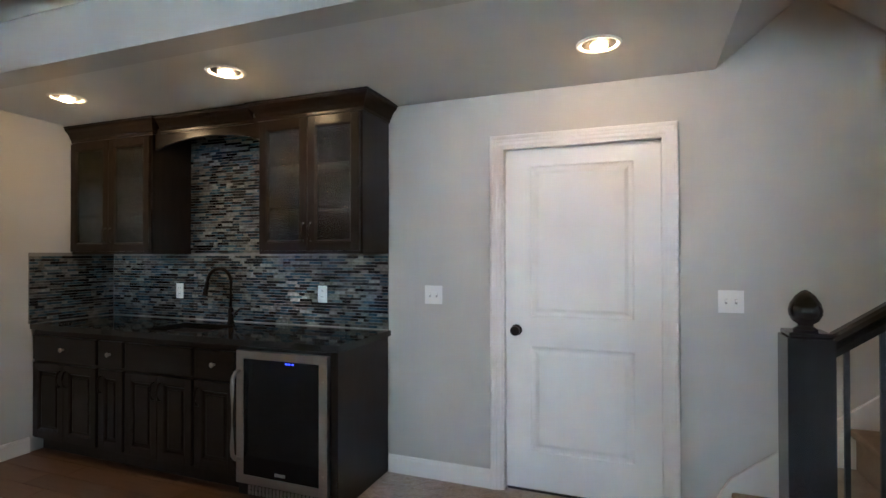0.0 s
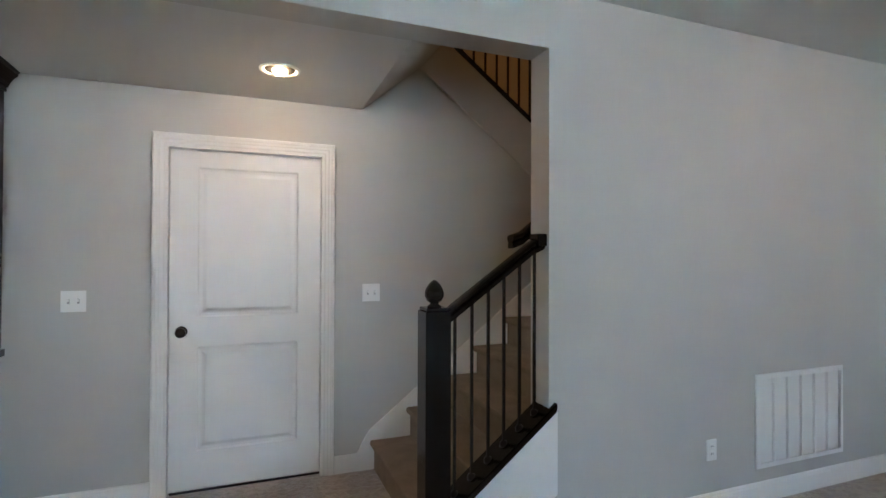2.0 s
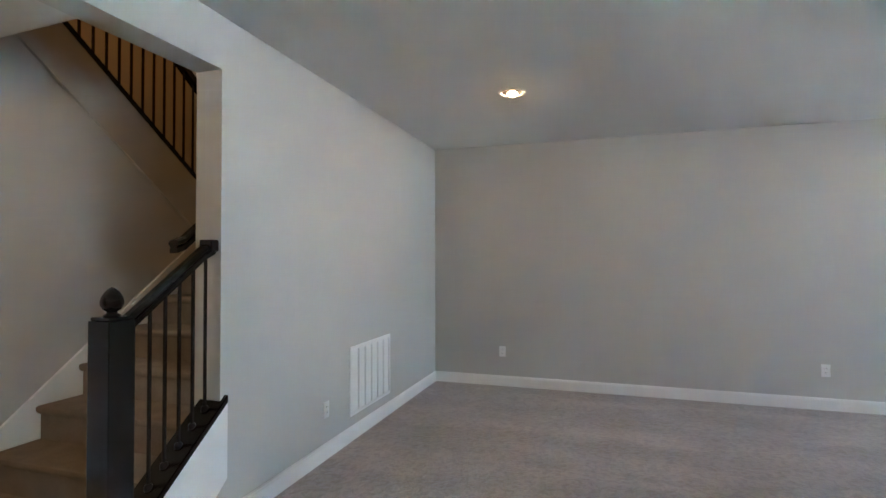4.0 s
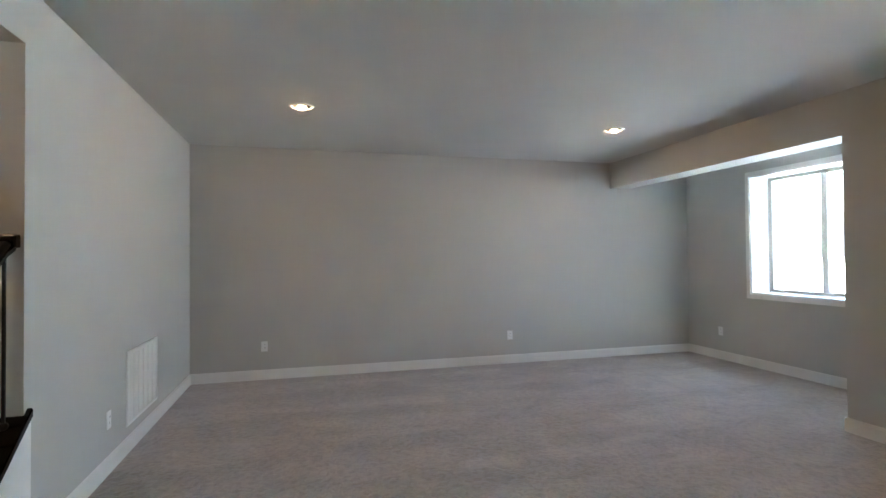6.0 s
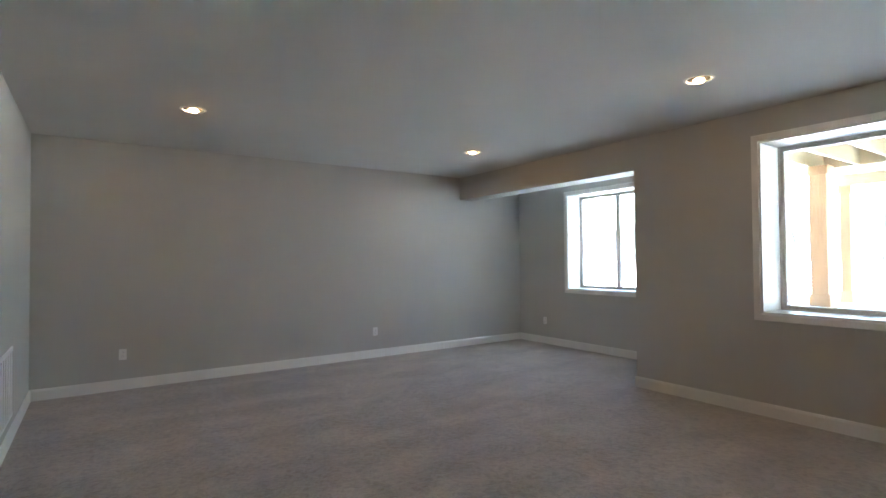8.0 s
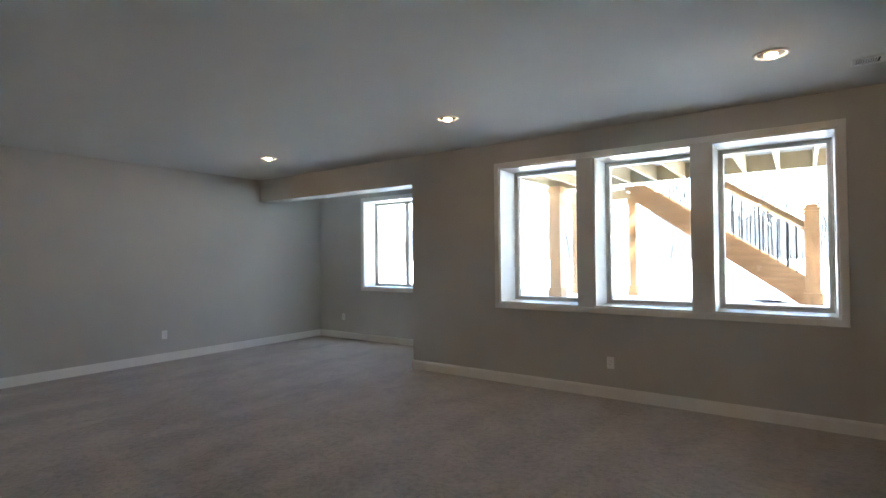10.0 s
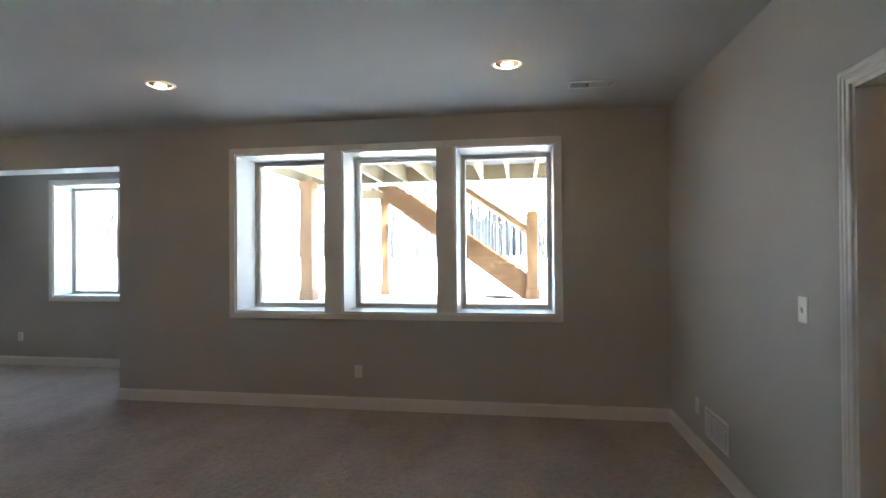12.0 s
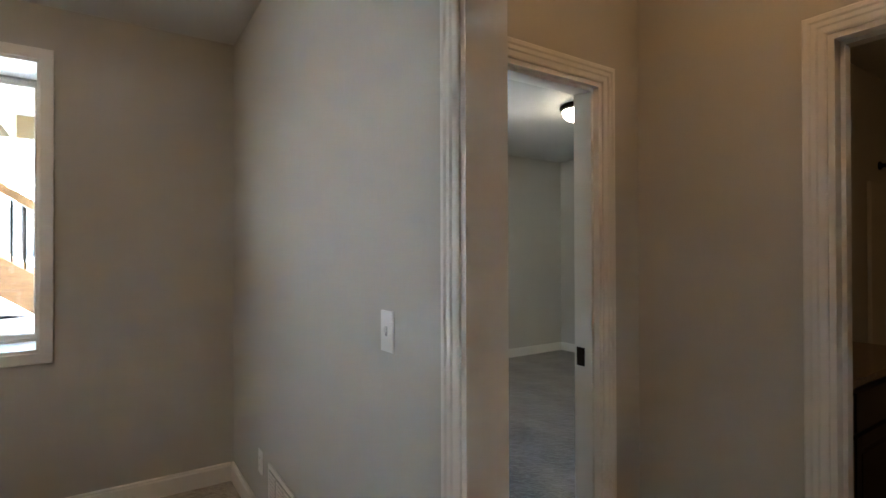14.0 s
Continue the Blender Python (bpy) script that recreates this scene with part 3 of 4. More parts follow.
for x, y in ((-2.80, 2.66), (-1.52, 2.66), (0.395, 2.98)):
    recessed_light(x, y, HZ + (FZ - HZ) * (y - SB) / (NY - SB), "lit recessed light in the bar soffit, warm white", BULB)
for x, y in ((3.276, 1.028), (3.365, -2.06), (0.478, -1.916), (-2.041, -1.931)):
    recessed_light(x, y, CZ, "lit recessed light in the main ceiling, warm white", BULB)
recessed_light(-3.98, -0.40, 2.60, "lit recessed light in the vestibule ceiling", BULB_HALL)
# this one is out of view, added to brighten the bathroom
recessed_light(-5.6, 0.2, 2.58, "unseen recessed light added to brighten the bathroom", BULB_HALL)
recessed_light(2.9, 3.9, 5.2, "lit recessed light above the stairwell", BULB_UP, 0.1)

# bedroom flush light
t = thing("flush_ceiling_light", (-6.19, -2.82, CZ), "lit frosted glass bowl light with a dark bronze rim", "ceiling light")
bm = bmesh.new()
lathe(bm, [(0.17, CZ), (0.175, CZ - 0.02), (0.165, CZ - 0.045), (0.15, CZ - 0.047)], 32)
bmesh.ops.translate(bm, verts=bm.verts, vec=(-6.19, -2.82, 0))
part("rim", bm, BRONZE, t, "dark bronze rim")
bm = bmesh.new()
lathe(bm, [(0.15, CZ - 0.045), (0.145, CZ - 0.075), (0.115, CZ - 0.115), (0.06, CZ - 0.138), (0.008, CZ - 0.143)], 32)
bmesh.ops.translate(bm, verts=bm.verts, vec=(-6.19, -2.82, 0))
part("bowl", bm, BULB_BED, t, "frosted glass bowl")


# ---- ground outside ----
GZ = 0.72
bm = bmesh.new()
def sheet(x0, x1, y0, y1):
    bm.faces.new([bm.verts.new(p) for p in ((x0, y0, GZ), (x1, y0, GZ), (x1, y1, GZ), (x0, y1, GZ))])
sheet(-1500, 1500, -1500, -4.92)
sheet(-1500, -8.4, -4.92, 1500)
sheet(EX + 0.15, 1500, -4.92, 1500)
sheet(-8.4, EX + 0.15, 4.85, 1500)
sheet(WX - 0.115, JX - 0.14, -4.92, TY - 0.45)
structure("ground", bm, SNOW, "bright snow-covered yard reaching to the woods", "snow ground")


# ---- stairs ----
RUN, RISE, X0 = 0.247, 0.192, 1.03
st = thing("staircase", (X0, 2.93, 0), "carpeted staircase in a lamp-warmed tan with white skirt boards", "stairs", kind="structure")
for i in range(8):
    x, z = X0 + i * RUN, (i + 1) * RISE
    bm = bmesh.new()
    prism(bm, [(x - 0.028, z - 0.014), (x - 0.026, z - 0.005), (x - 0.016, z), (x + RUN, z), (x + RUN, z - 0.045), (x - 0.012, z - 0.045), (x - 0.024, z - 0.034), (x - 0.028, z - 0.022)], "y", SY + 0.117, NY - 0.024)
    part("tread", bm, STAIRC, st)
    part("riser", boxed(x, x + 0.2, SY + 0.117, NY - 0.024, z - RISE + (0.0 if i else -0.01), z - 0.045), STAIRC, st)
LX = X0 + 8 * RUN
part("landing", boxed(LX, EX, SY + 0.117, 4.69, 1.50, 1.54), STAIRC, st)
bm = bmesh.new()
def skirt_z(x):
    return 0.201 + 0.055 + (x - 1.0) * RISE / RUN
prism(bm, [(0.915, -0.01), (LX, -0.01), (LX, skirt_z(LX)), (1.0, skirt_z(1.0)), (0.955, 0.185), (0.935, 0.14), (0.915, 0.113)], "y", NY - 0.02, NY - 0.001)
part("skirt_board", bm, TRIM, st, "white painted skirt board")

# knee wall below the railing
SL = RISE / RUN
def cap_z(x):
    return 0.700 - SL * (1.607 - x)
bm = bmesh.new()
prism(bm, [(1.075, -0.12), (1.5858, -0.12), (1.5858, cap_z(1.5858) - 0.042), (1.075, cap_z(1.075) - 0.042)], "y", SY + 0.006, SY + 0.115)
structure("wall_knee", bm, WALL, "low sloping knee wall under the stair railing", "wall")
bm = bmesh.new()
prism(bm, [(1.075, 0.0), (1.30, 0.0), (1.63, 0.272), (1.63, cap_z(1.63) - 0.042), (1.075, cap_z(1.075) - 0.042)], "y", SY - 0.010, SY - 0.0005)
structure("trim_stringer", bm, TRIM, "white painted stringer board below the stair railing", "trim")

rail = thing("stair_railing", (1.02, 2.312, 0), "black stained stair railing with newel post and iron balusters", "railing")
bm = bmesh.new()
box(bm, 0.964, 1.082, 2.253, 2.371, 0.0, 1.165, 0.004)
box(bm, 0.970, 1.076, 2.259, 2.365, 1.165, 1.180, 0.004)
newel = part("newel_post", bm, BLACKWOOD, rail)
bm = bmesh.new()
lathe(bm, [(0.030, 1.178), (0.032, 1.186), (0.020, 1.194), (0.020, 1.200), (0.034, 1.210), (0.043, 1.228), (0.044, 1.243), (0.039, 1.262), (0.026, 1.284), (0.012, 1.297), (0.002, 1.302)], 28)
bmesh.ops.translate(bm, verts=bm.verts, vec=(1.023, 2.312, 0))
part("finial", bm, BLACKWOOD, newel, "glossy black acorn finial")
bm = bmesh.new()
prism(bm, [(1.072, cap_z(1.072)), (1.622, cap_z(1.622)), (1.622, cap_z(1.622) - 0.042), (1.072, cap_z(1.072) - 0.042)], "y", SY - 0.024, SY + 0.135)
bmesh.ops.bevel(bm, geom=[e for e in bm.edges], offset=0.005, segments=2, affect="EDGES")
part("sloping_cap", bm, BLACKWOOD, rail)
def rail_z(x):
    return 1.155 + (x - 1.083) * 0.715
prof = [(-0.024, -0.052), (0.024, -0.052), (0.026, -0.03), (0.020, -0.022), (0.034, -0.004), (0.030, 0.010), (0.014, 0.018), (-0.014, 0.018), (-0.030, 0.010), (-0.034, -0.004), (-0.020, -0.022), (-0.026, -0.03)]
bm = bmesh.new()
ends = [[bm.verts.new((x, 2.312 + a, rail_z(x) + b)) for a, b in prof] for x in (1.080, 1.520)]
ends.append([bm.verts.new((1.584, 2.312 + a, 1.497 + b)) for a, b in prof])
for a, b in zip(ends, ends[1:]):
    for i in range(len(prof)):
        bm.faces.new((a[i], a[(i + 1) % len(prof)], b[(i + 1) % len(prof)], b[i]))
bm.faces.new(ends[0])
bm.faces.new(ends[-1][::-1])
part("handrail", bm, BLACKWOOD, rail)
part("handrail_end", boxed(1.535, 1.5855, SY + 0.012, 2.350, 1.456, 1.518, 0.008), BLACKWOOD, rail)
for x in (1.123, 1.208, 1.292, 1.374, 1.458, 1.540):
    bm = bmesh.new()
    box(bm, x - 0.0065, x + 0.0065, 2.3055, 2.3185, cap_z(x) - 0.01, rail_z(x) - 0.045, 0.0015)
    bal = part("baluster", bm, IRON, rail)
    bm = bmesh.new()
    lathe(bm, [(0.019, -0.018), (0.019, 0.002), (0.015, 0.010), (0.009, 0.014)], 12)
    bmesh.ops.transform(bm, matrix=Matrix.Translation((x, 2.312, cap_z(x) + 0.008)), verts=bm.verts)
    part("shoe", bm, IRON, bal)

wr = thing("wall_handrail", (1.5, SY + 0.2, 1.5), "black stained handrail fixed to the stair wall", "handrail")
bm = bmesh.new()
ends = [[bm.verts.new((x, SY + 0.225 + a, z + b)) for a, b in prof] for x, z in ((1.50, 1.500), (1.56, 1.520), (3.0, 2.61))]
for a, b in zip(ends, ends[1:]):
    for i in range(len(prof)):
        bm.faces.new((a[i], a[(i + 1) % len(prof)], b[(i + 1) % len(prof)], b[i]))
bm.faces.new(ends[0])
bm.faces.new(ends[-1][::-1])
part("rail", bm, BLACKWOOD, wr)
for x in (1.75, 2.8):
    bm = bmesh.new()
    z = 1.52 + (x - 1.545) * 0.756
    sweep(bm, [(x, SB + 0.001, z - 0.09), (x, SB + 0.035, z - 0.085), (x, SB + 0.058, z - 0.05)], 0.008)
    part("bracket", bm, IRON, wr)

up = thing("upper_stair_railing", (1.6, NY + 0.05, 2.9), "dark upper stair railing with iron balusters along the sloping wall", "railing")
def upz(x):
    return 3.06 - 0.7545 * (x - 1.35)
bm = bmesh.new()
prism(bm, [(1.352, upz(1.352) - 0.012), (3.9, upz(3.9) - 0.012), (3.9, upz(3.9) + 0.028), (1.352, upz(1.352) + 0.028)], "y", NY - 0.03, NY + 0.13)
part("shoe_rail", bm, BLACKWOOD, up)
bm = bmesh.new()
prism(bm, [(1.352, upz(1.352) + 0.80), (3.9, upz(3.9) + 0.80), (3.9, upz(3.9) + 0.86), (1.352, upz(1.352) + 0.86)], "y", NY + 0.02, NY + 0.085)
part("handrail", bm, BLACKWOOD, up)
for k in range(26):
    x = 1.40 + 0.094 * k
    part("baluster", boxed(x - 0.0065, x + 0.0065, NY + 0.046, NY + 0.059, upz(x), upz(x) + 0.82), IRON, up)
part("lower_newel", boxed(3.16, 3.26, NY + 0.005, NY + 0.105, upz(3.21), upz(3.21) + 1.0, 0.004), BLACKWOOD, up)

# ---- wet bar ----
CY = 2.895                                        # cabinet fronts


def panel_door(parent, name, u0, u1, w0, w1, f, pull=None, knob=None, glassy=False, raised=True, mat=None):
    mat = mat or ESPRESSO
    bm = bmesh.new()
    fr = 0.052
    for a, b, c, d in ((u0, u0 + fr, w0, w1), (u1 - fr, u1, w0, w1), (u0 + fr, u1 - fr, w0, w0 + fr), (u0 + fr, u1 - fr, w1 - fr, w1)):
        wbox(bm, f, a, b, c, d, 0.0, 0.02, 0.002)
    moulding(bm, f, u0 + fr, u1 - fr, w0 + fr, w1 - fr, [(0.0, 0.018), (-0.006, 0.017), (-0.012, 0.009), (-0.014, 0.003)], closed=True)
    dr = part(name, bm, mat, parent)
    bm = bmesh.new()
    if glassy:
        wbox(bm, f, u0 + fr - 0.004, u1 - fr + 0.004, w0 + fr - 0.004, w1 - fr + 0.004, 0.004, 0.008)
        part("glass", bm, SEEDY, dr, "seedy textured glass")
    else:
        a, b, c, d = u0 + fr, u1 - fr, w0 + fr, w1 - fr
        wbox(bm, f, a, b, c, d, 0.0, 0.005)
        if raised and b - a > 0.07:
            wbox(bm, f, a + 0.03, b - 0.03, c + 0.03, d - 0.03, 0.005, 0.014, 0.006)
        part("panel", bm, mat, dr)
    if pull:
        u, w = pull
        bm = bmesh.new()
        sweep(bm, [f(u, w - 0.055, 0.018), f(u, w - 0.05, 0.036), f(u, w - 0.025, 0.046), f(u, w, 0.048), f(u, w + 0.025, 0.046), f(u, w + 0.05, 0.036), f(u, w + 0.055, 0.018)], 0.0055)
        part("handle", bm, BRONZE, dr, "dark bronze arched pull")
    return dr


def knob_on(parent, f, u, w, h):
    bm = bmesh.new()
    a = Vector(f(u, w, h))
    d = Vector(f(u, w, h + 1)) - a
    m = Matrix.Translation(a) @ d.to_track_quat("Z", "Y").to_matrix().to_4x4()
    lathe(bm, [(0.009, 0), (0.006, 0.006), (0.006, 0.013), (0.014, 0.018), (0.016, 0.024), (0.011, 0.029), (0.002, 0.031)], 16, m)
    part("knob", bm, NICKEL, parent, "satin nickel knob")


f_cab = onwall("-y", CY)
def base_unit(u0, u1, doors, drawer, label):
    t = thing("base_cabinet", ((u0 + u1) / 2, 3.19, 0), label, "cabinet", "bar base cabinets")
    bm = bmesh.new()
    box(bm, u0 + 0.0005, u1 - 0.0005, CY, NY - 0.002, 0.10, 0.876)
    box(bm, u0 + 0.0005, u1 - 0.0005, CY + 0.06, NY - 0.002, 0.0, 0.10)
    part("body", bm, ESPRESSO, t)
    bm = bmesh.new()
    wbox(bm, f_cab, u0 + 0.014, u1 - 0.014, 0.665, 0.835, 0.0, 0.020, 0.004)
    dw = part("drawer_front" if drawer else "false_front", bm, ESPRESSO_H, t)
    if drawer:
        knob_on(dw, f_cab, (u0 + u1) / 2, 0.75, 0.020)
    if doors == 2:
        mid = (u0 + u1) / 2
        panel_door(t, "door", u0 + 0.014, mid - 0.002, 0.115, 0.645, f_cab, (mid - 0.028, 0.545))
        panel_door(t, "door", mid + 0.002, u1 - 0.014, 0.115, 0.645, f_cab, (mid + 0.028, 0.545))
    else:
        panel_door(t, "door", u0 + 0.014, u1 - 0.014, 0.115, 0.645, f_cab, (u0 + 0.042, 0.545))
    return t


base_unit(BX + 0.001, -2.825, 2, True, "espresso base cabinet with a drawer and two doors")
base_unit(-2.825, -2.575, 1, True, "narrow espresso base cabinet with a drawer and one door")
base_unit(-2.575, -1.98, 2, False, "espresso sink cabinet with a false front and two doors")
base_unit(-1.98, -1.645, 1, True, "narrow espresso base cabinet beside the wine cooler")
t = thing("end_panel", (-0.985, 3.19, 0), "dark espresso end panel of the bar", "cabinet panel")
bm = bmesh.new()
box(bm, -1.006, -0.962, CY - 0.005, NY - 0.002, 0.0, 0.876, 0.002)
part("panel", bm, ESPRESSO, t)

# wine cooler
wc = thing("wine_cooler", (-1.325, 3.15, 0), "under-counter wine cooler with smoked glass door and steel frame", "wine cooler")
part("cabinet_body", boxed(-1.640, -1.010, 2.90, NY - 0.01, 0.0, 0.868, 0.003), BLACKP, wc)
f_wc = onwall("-y", 2.862)
bm = bmesh.new()
for a, b, c, d in ((-1.634, -1.582, 0.085, 0.852), (-1.066, -1.014, 0.085, 0.852), (-1.582, -1.066, 0.085, 0.135), (-1.582, -1.066, 0.806, 0.852)):
    wbox(bm, f_wc, a, b, c, d, -0.034, 0.0, 0.003)
dr = part("door_frame", bm, STEEL, wc, "brushed steel door frame")
bm = bmesh.new()
wbox(bm, f_wc, -1.583, -1.065, 0.134, 0.807, -0.03, -0.004)
part("door_glass", bm, DARKGLASS, dr, "smoked glass")
bm = bmesh.new()
for u in (-1.290, -1.270, -1.245):
    wbox(bm, f_wc, u, u + 0.013, 0.789, 0.797, -0.004, -0.0025)
part("display", bm, BLUE_LED, dr, "blue lit display")
bm = bmesh.new()
wbox(bm, f_wc, -1.36, -1.29, 0.155, 0.172, -0.004, -0.001, 0.001)
part("badge", bm, NICKEL, dr, "small pale badge")
bm = bmesh.new()
sweep(bm, [f_wc(-1.612, 0.735, 0.0), f_wc(-1.612, 0.728, 0.028), f_wc(-1.612, 0.70, 0.05), f_wc(-1.612, 0.66, 0.055), f_wc(-1.612, 0.30, 0.055), f_wc(-1.612, 0.26, 0.05), f_wc(-1.612, 0.23, 0.028), f_wc(-1.612, 0.222, 0.0)], 0.012, 12)
part("door_handle", bm, STEEL, dr, "long satin steel bar handle")
for w in (0.20, 0.715):
    bm = bmesh.new()
    tube(bm, f_wc(-1.040, w, -0.001), f_wc(-1.040, w, 0.003), 0.006)
    part("hinge_screw", bm, NICKEL, dr)
bm = bmesh.new()
wbox(bm, f_wc, -1.634, -1.014, 0.012, 0.076, -0.034, -0.024)
grille = part("toe_grille", bm, BLACKP, wc)
for k in range(20):
    u = -1.560 + k * 0.025
    bm = bmesh.new()
    for w in (0.018, 0.047):
        wbox(bm, f_wc, u, u + 0.015, w, w + 0.024, -0.024, -0.016)
    part("vent_slat", bm, STEEL, grille)

# countertop with sink hole
bm = bmesh.new()
CT0, CT1, CTF = 0.878, 0.914, 2.862
SK = (-2.52, -2.02, 2.965, 3.30)
for a, b, c, d in ((BX + 0.001, SK[0], CTF, NY - 0.001), (SK[1], -0.942, CTF, NY - 0.001), (SK[0], SK[1], CTF, SK[2]), (SK[0], SK[1], SK[3], NY - 0.001)):
    box(bm, a, b, c, d, CT0, CT1)
bmesh.ops.remove_doubles(bm, verts=bm.verts, dist=0.0005)
tagged(part("countertop", bm, GRANITE), "polished black granite countertop on the bar cabinets", "countertop")
sk = thing("sink", (-2.27, 3.13, 0.87), "dark undermount bar sink set in the countertop", "sink")
bm = bmesh.new()
for a, b, c, d, e, g in ((SK[0] - 0.012, SK[1] + 0.012, SK[2] - 0.012, SK[3] + 0.012, 0.70, 0.715), (SK[0] - 0.012, SK[0], SK[2] - 0.012, SK[3] + 0.012, 0.715, 0.8775), (SK[1], SK[1] + 0.012, SK[2] - 0.012, SK[3] + 0.012, 0.715, 0.8775), (SK[0], SK[1], SK[2] - 0.012, SK[2], 0.715, 0.8775), (SK[0], SK[1], SK[3], SK[3] + 0.012, 0.715, 0.8775)):
    box(bm, a, b, c, d, e, g)
part("basin", bm, BLACKP, sk)
bm = bmesh.new()
tube(bm, (-2.27, 3.14, 0.715), (-2.27, 3.14, 0.719), 0.04, n=20)
part("drain", bm, BRONZE, sk)

fc = thing("faucet", (-2.17, 3.385, CT1), "tall oil-rubbed bronze gooseneck faucet", "faucet")
bm = bmesh.new()
FX, FY = -2.17, 3.385
lathe(bm, [(0.030, CT1 - 0.001), (0.030, CT1 + 0.008), (0.021, CT1 + 0.016), (0.020, CT1 + 0.10), (0.015, CT1 + 0.115)], 20, Matrix.Translation((FX, FY, 0)))
part("base", bm, BRONZE, fc)
bm = bmesh.new()
arc = [(FX, FY, CT1 + 0.10), (FX, FY, CT1 + 0.30)]
for k in range(1, 11):
    a = math.pi * k / 10
    arc.append((FX - (0.075 - 0.075 * math.cos(a)) * 0.72, FY - (0.075 - 0.075 * math.cos(a)) * 0.72, CT1 + 0.30 + 0.095 * math.sin(a)))
sweep(bm, arc, 0.0125, 14)
part("neck", bm, BRONZE, fc)
bm = bmesh.new()
e = Vector(arc[-1])
tube(bm, e + Vector((0, 0, 0.005)), e - Vector((0.012, 0.012, 0.095)), 0.014, 0.020, 16)
part("spray_head", bm, BRONZE, fc)
bm = bmesh.new()
sweep(bm, [(FX + 0.012, FY, CT1 + 0.075), (FX + 0.055, FY - 0.005, CT1 + 0.08), (FX + 0.085, FY - 0.01, CT1 + 0.105)], 0.008)
part("lever", bm, BRONZE, fc)

# upper cabinets
UY = 3.15
UB, UT = 1.412, 2.262
def upper_unit(u0, u1, label):
    t = thing("upper_cabinet", ((u0 + u1) / 2, 3.3, UB), label, "cabinet", "bar upper cabinets")
    bm = bmesh.new()
    box(bm, u0, u0 + 0.018, UY, NY - 0.002, UB, UT + 0.04)
    box(bm, u1 - 0.018, u1, UY, NY - 0.002, UB, UT + 0.04)
    box(bm, u0 + 0.018, u1 - 0.018, UY, NY - 0.002, UB, UB + 0.02)
    box(bm, u0 + 0.018, u1 - 0.018, UY, NY - 0.002, UT, UT + 0.04)
    box(bm, u0 + 0.018, u1 - 0.018, NY - 0.012, NY - 0.002, UB + 0.02, UT)
    part("body", bm, ESPRESSO, t)
    bm = bmesh.new()
    f = onwall("-y", UY)
    for a, b, c, d in ((u0, u0 + 0.03, UB, UT), (u1 - 0.03, u1, UB, UT), (u0 + 0.03, u1 - 0.03, UB, UB + 0.03), (u0 + 0.03, u1 - 0.03, UT - 0.02, UT)):
        wbox(bm, f, a, b, c, d, -0.016, 0.001)
    part("face_frame", bm, ESPRESSO, t)
    for k in (1, 2):
        z = UB + 0.28 * k
        part("shelf", boxed(u0 + 0.019, u1 - 0.019, UY + 0.03, NY - 0.013, z, z + 0.016), ESPRESSO_H, t)
    f = onwall("-y", UY - 0.002)
    mid = (u0 + u1) / 2
    panel_door(t, "door", u0 + 0.014, mid - 0.002, UB + 0.02, UT - 0.01, f, (mid - 0.026, UB + 0.135), glassy=True)
    panel_door(t, "door", mid + 0.002, u1 - 0.014, UB + 0.02, UT - 0.01, f, (mid + 0.026, UB + 0.135), glassy=True)
    return t


upper_unit(BX + 0.001, -2.655, "espresso upper cabinet with two textured glass doors")
upper_unit(-1.712, -0.957, "espresso upper cabinet with two textured glass doors")
bm = bmesh.new()
pts = [(-2.6545, UT + 0.04), (-2.6545, 2.155)]
for k in range(17):
    s = k / 16
    pts.append((-2.60 + 0.84 * s, 2.165 + 0.055 * math.sin(math.pi * s) ** 0.7))
pts += [(-1.7125, 2.155), (-1.7125, UT + 0.04)]
prism(bm, pts, "y", UY + 0.018, UY + 0.038)
tagged(part("valance", bm, ESPRESSO_H), "arched espresso valance joining the upper cabinets", "cabinet valance")

crown = thing("crown_moulding", (-2.2, UY, UT), "stepped espresso crown moulding over the bar cabinets", "crown moulding")
prof = [(0.0, UT + 0.002), (0.010, UT + 0.002), (0.010, UT + 0.022), (0.018, UT + 0.028), (0.024, UT + 0.046), (0.040, UT + 0.072), (0.056, UT + 0.086), (0.060, UT + 0.092), (0.060, UT + 0.104), (0.068, UT + 0.106), (0.068, FZ + 0.005), (0.0, FZ + 0.005)]
def crown_run(path):
    bm = bmesh.new()
    rows = []
    for d, z in prof:
        rows.append([bm.verts.new((x + nx * d, y + ny * d, z)) for x, y, nx, ny in path])
    for i in range(len(rows)):
        a, b = rows[i], rows[(i + 1) % len(rows)]
        for k in range(len(path) - 1):
            bm.faces.new((a[k], a[k + 1], b[k + 1], b[k]))
    bm.faces.new([r[0] for r in rows])
    bm.faces.new([r[-1] for r in rows][::-1])
    part("crown_length", bm, ESPRESSO_H, crown)
crown_run([(BX + 0.001, UY, 0, -1), (-2.655, UY, 1, -1), (-2.655, NY - 0.15, 1, 0)])
crown_run([(-2.59, UY + 0.018, 0, -1), (-1.78, UY + 0.018, 0, -1)])
crown_run([(-1.712, NY - 0.15, -1, 0), (-1.712, UY, -1, -1), (-0.957, UY, 1, -1), (-0.957, NY - 0.002, 1, 0)])


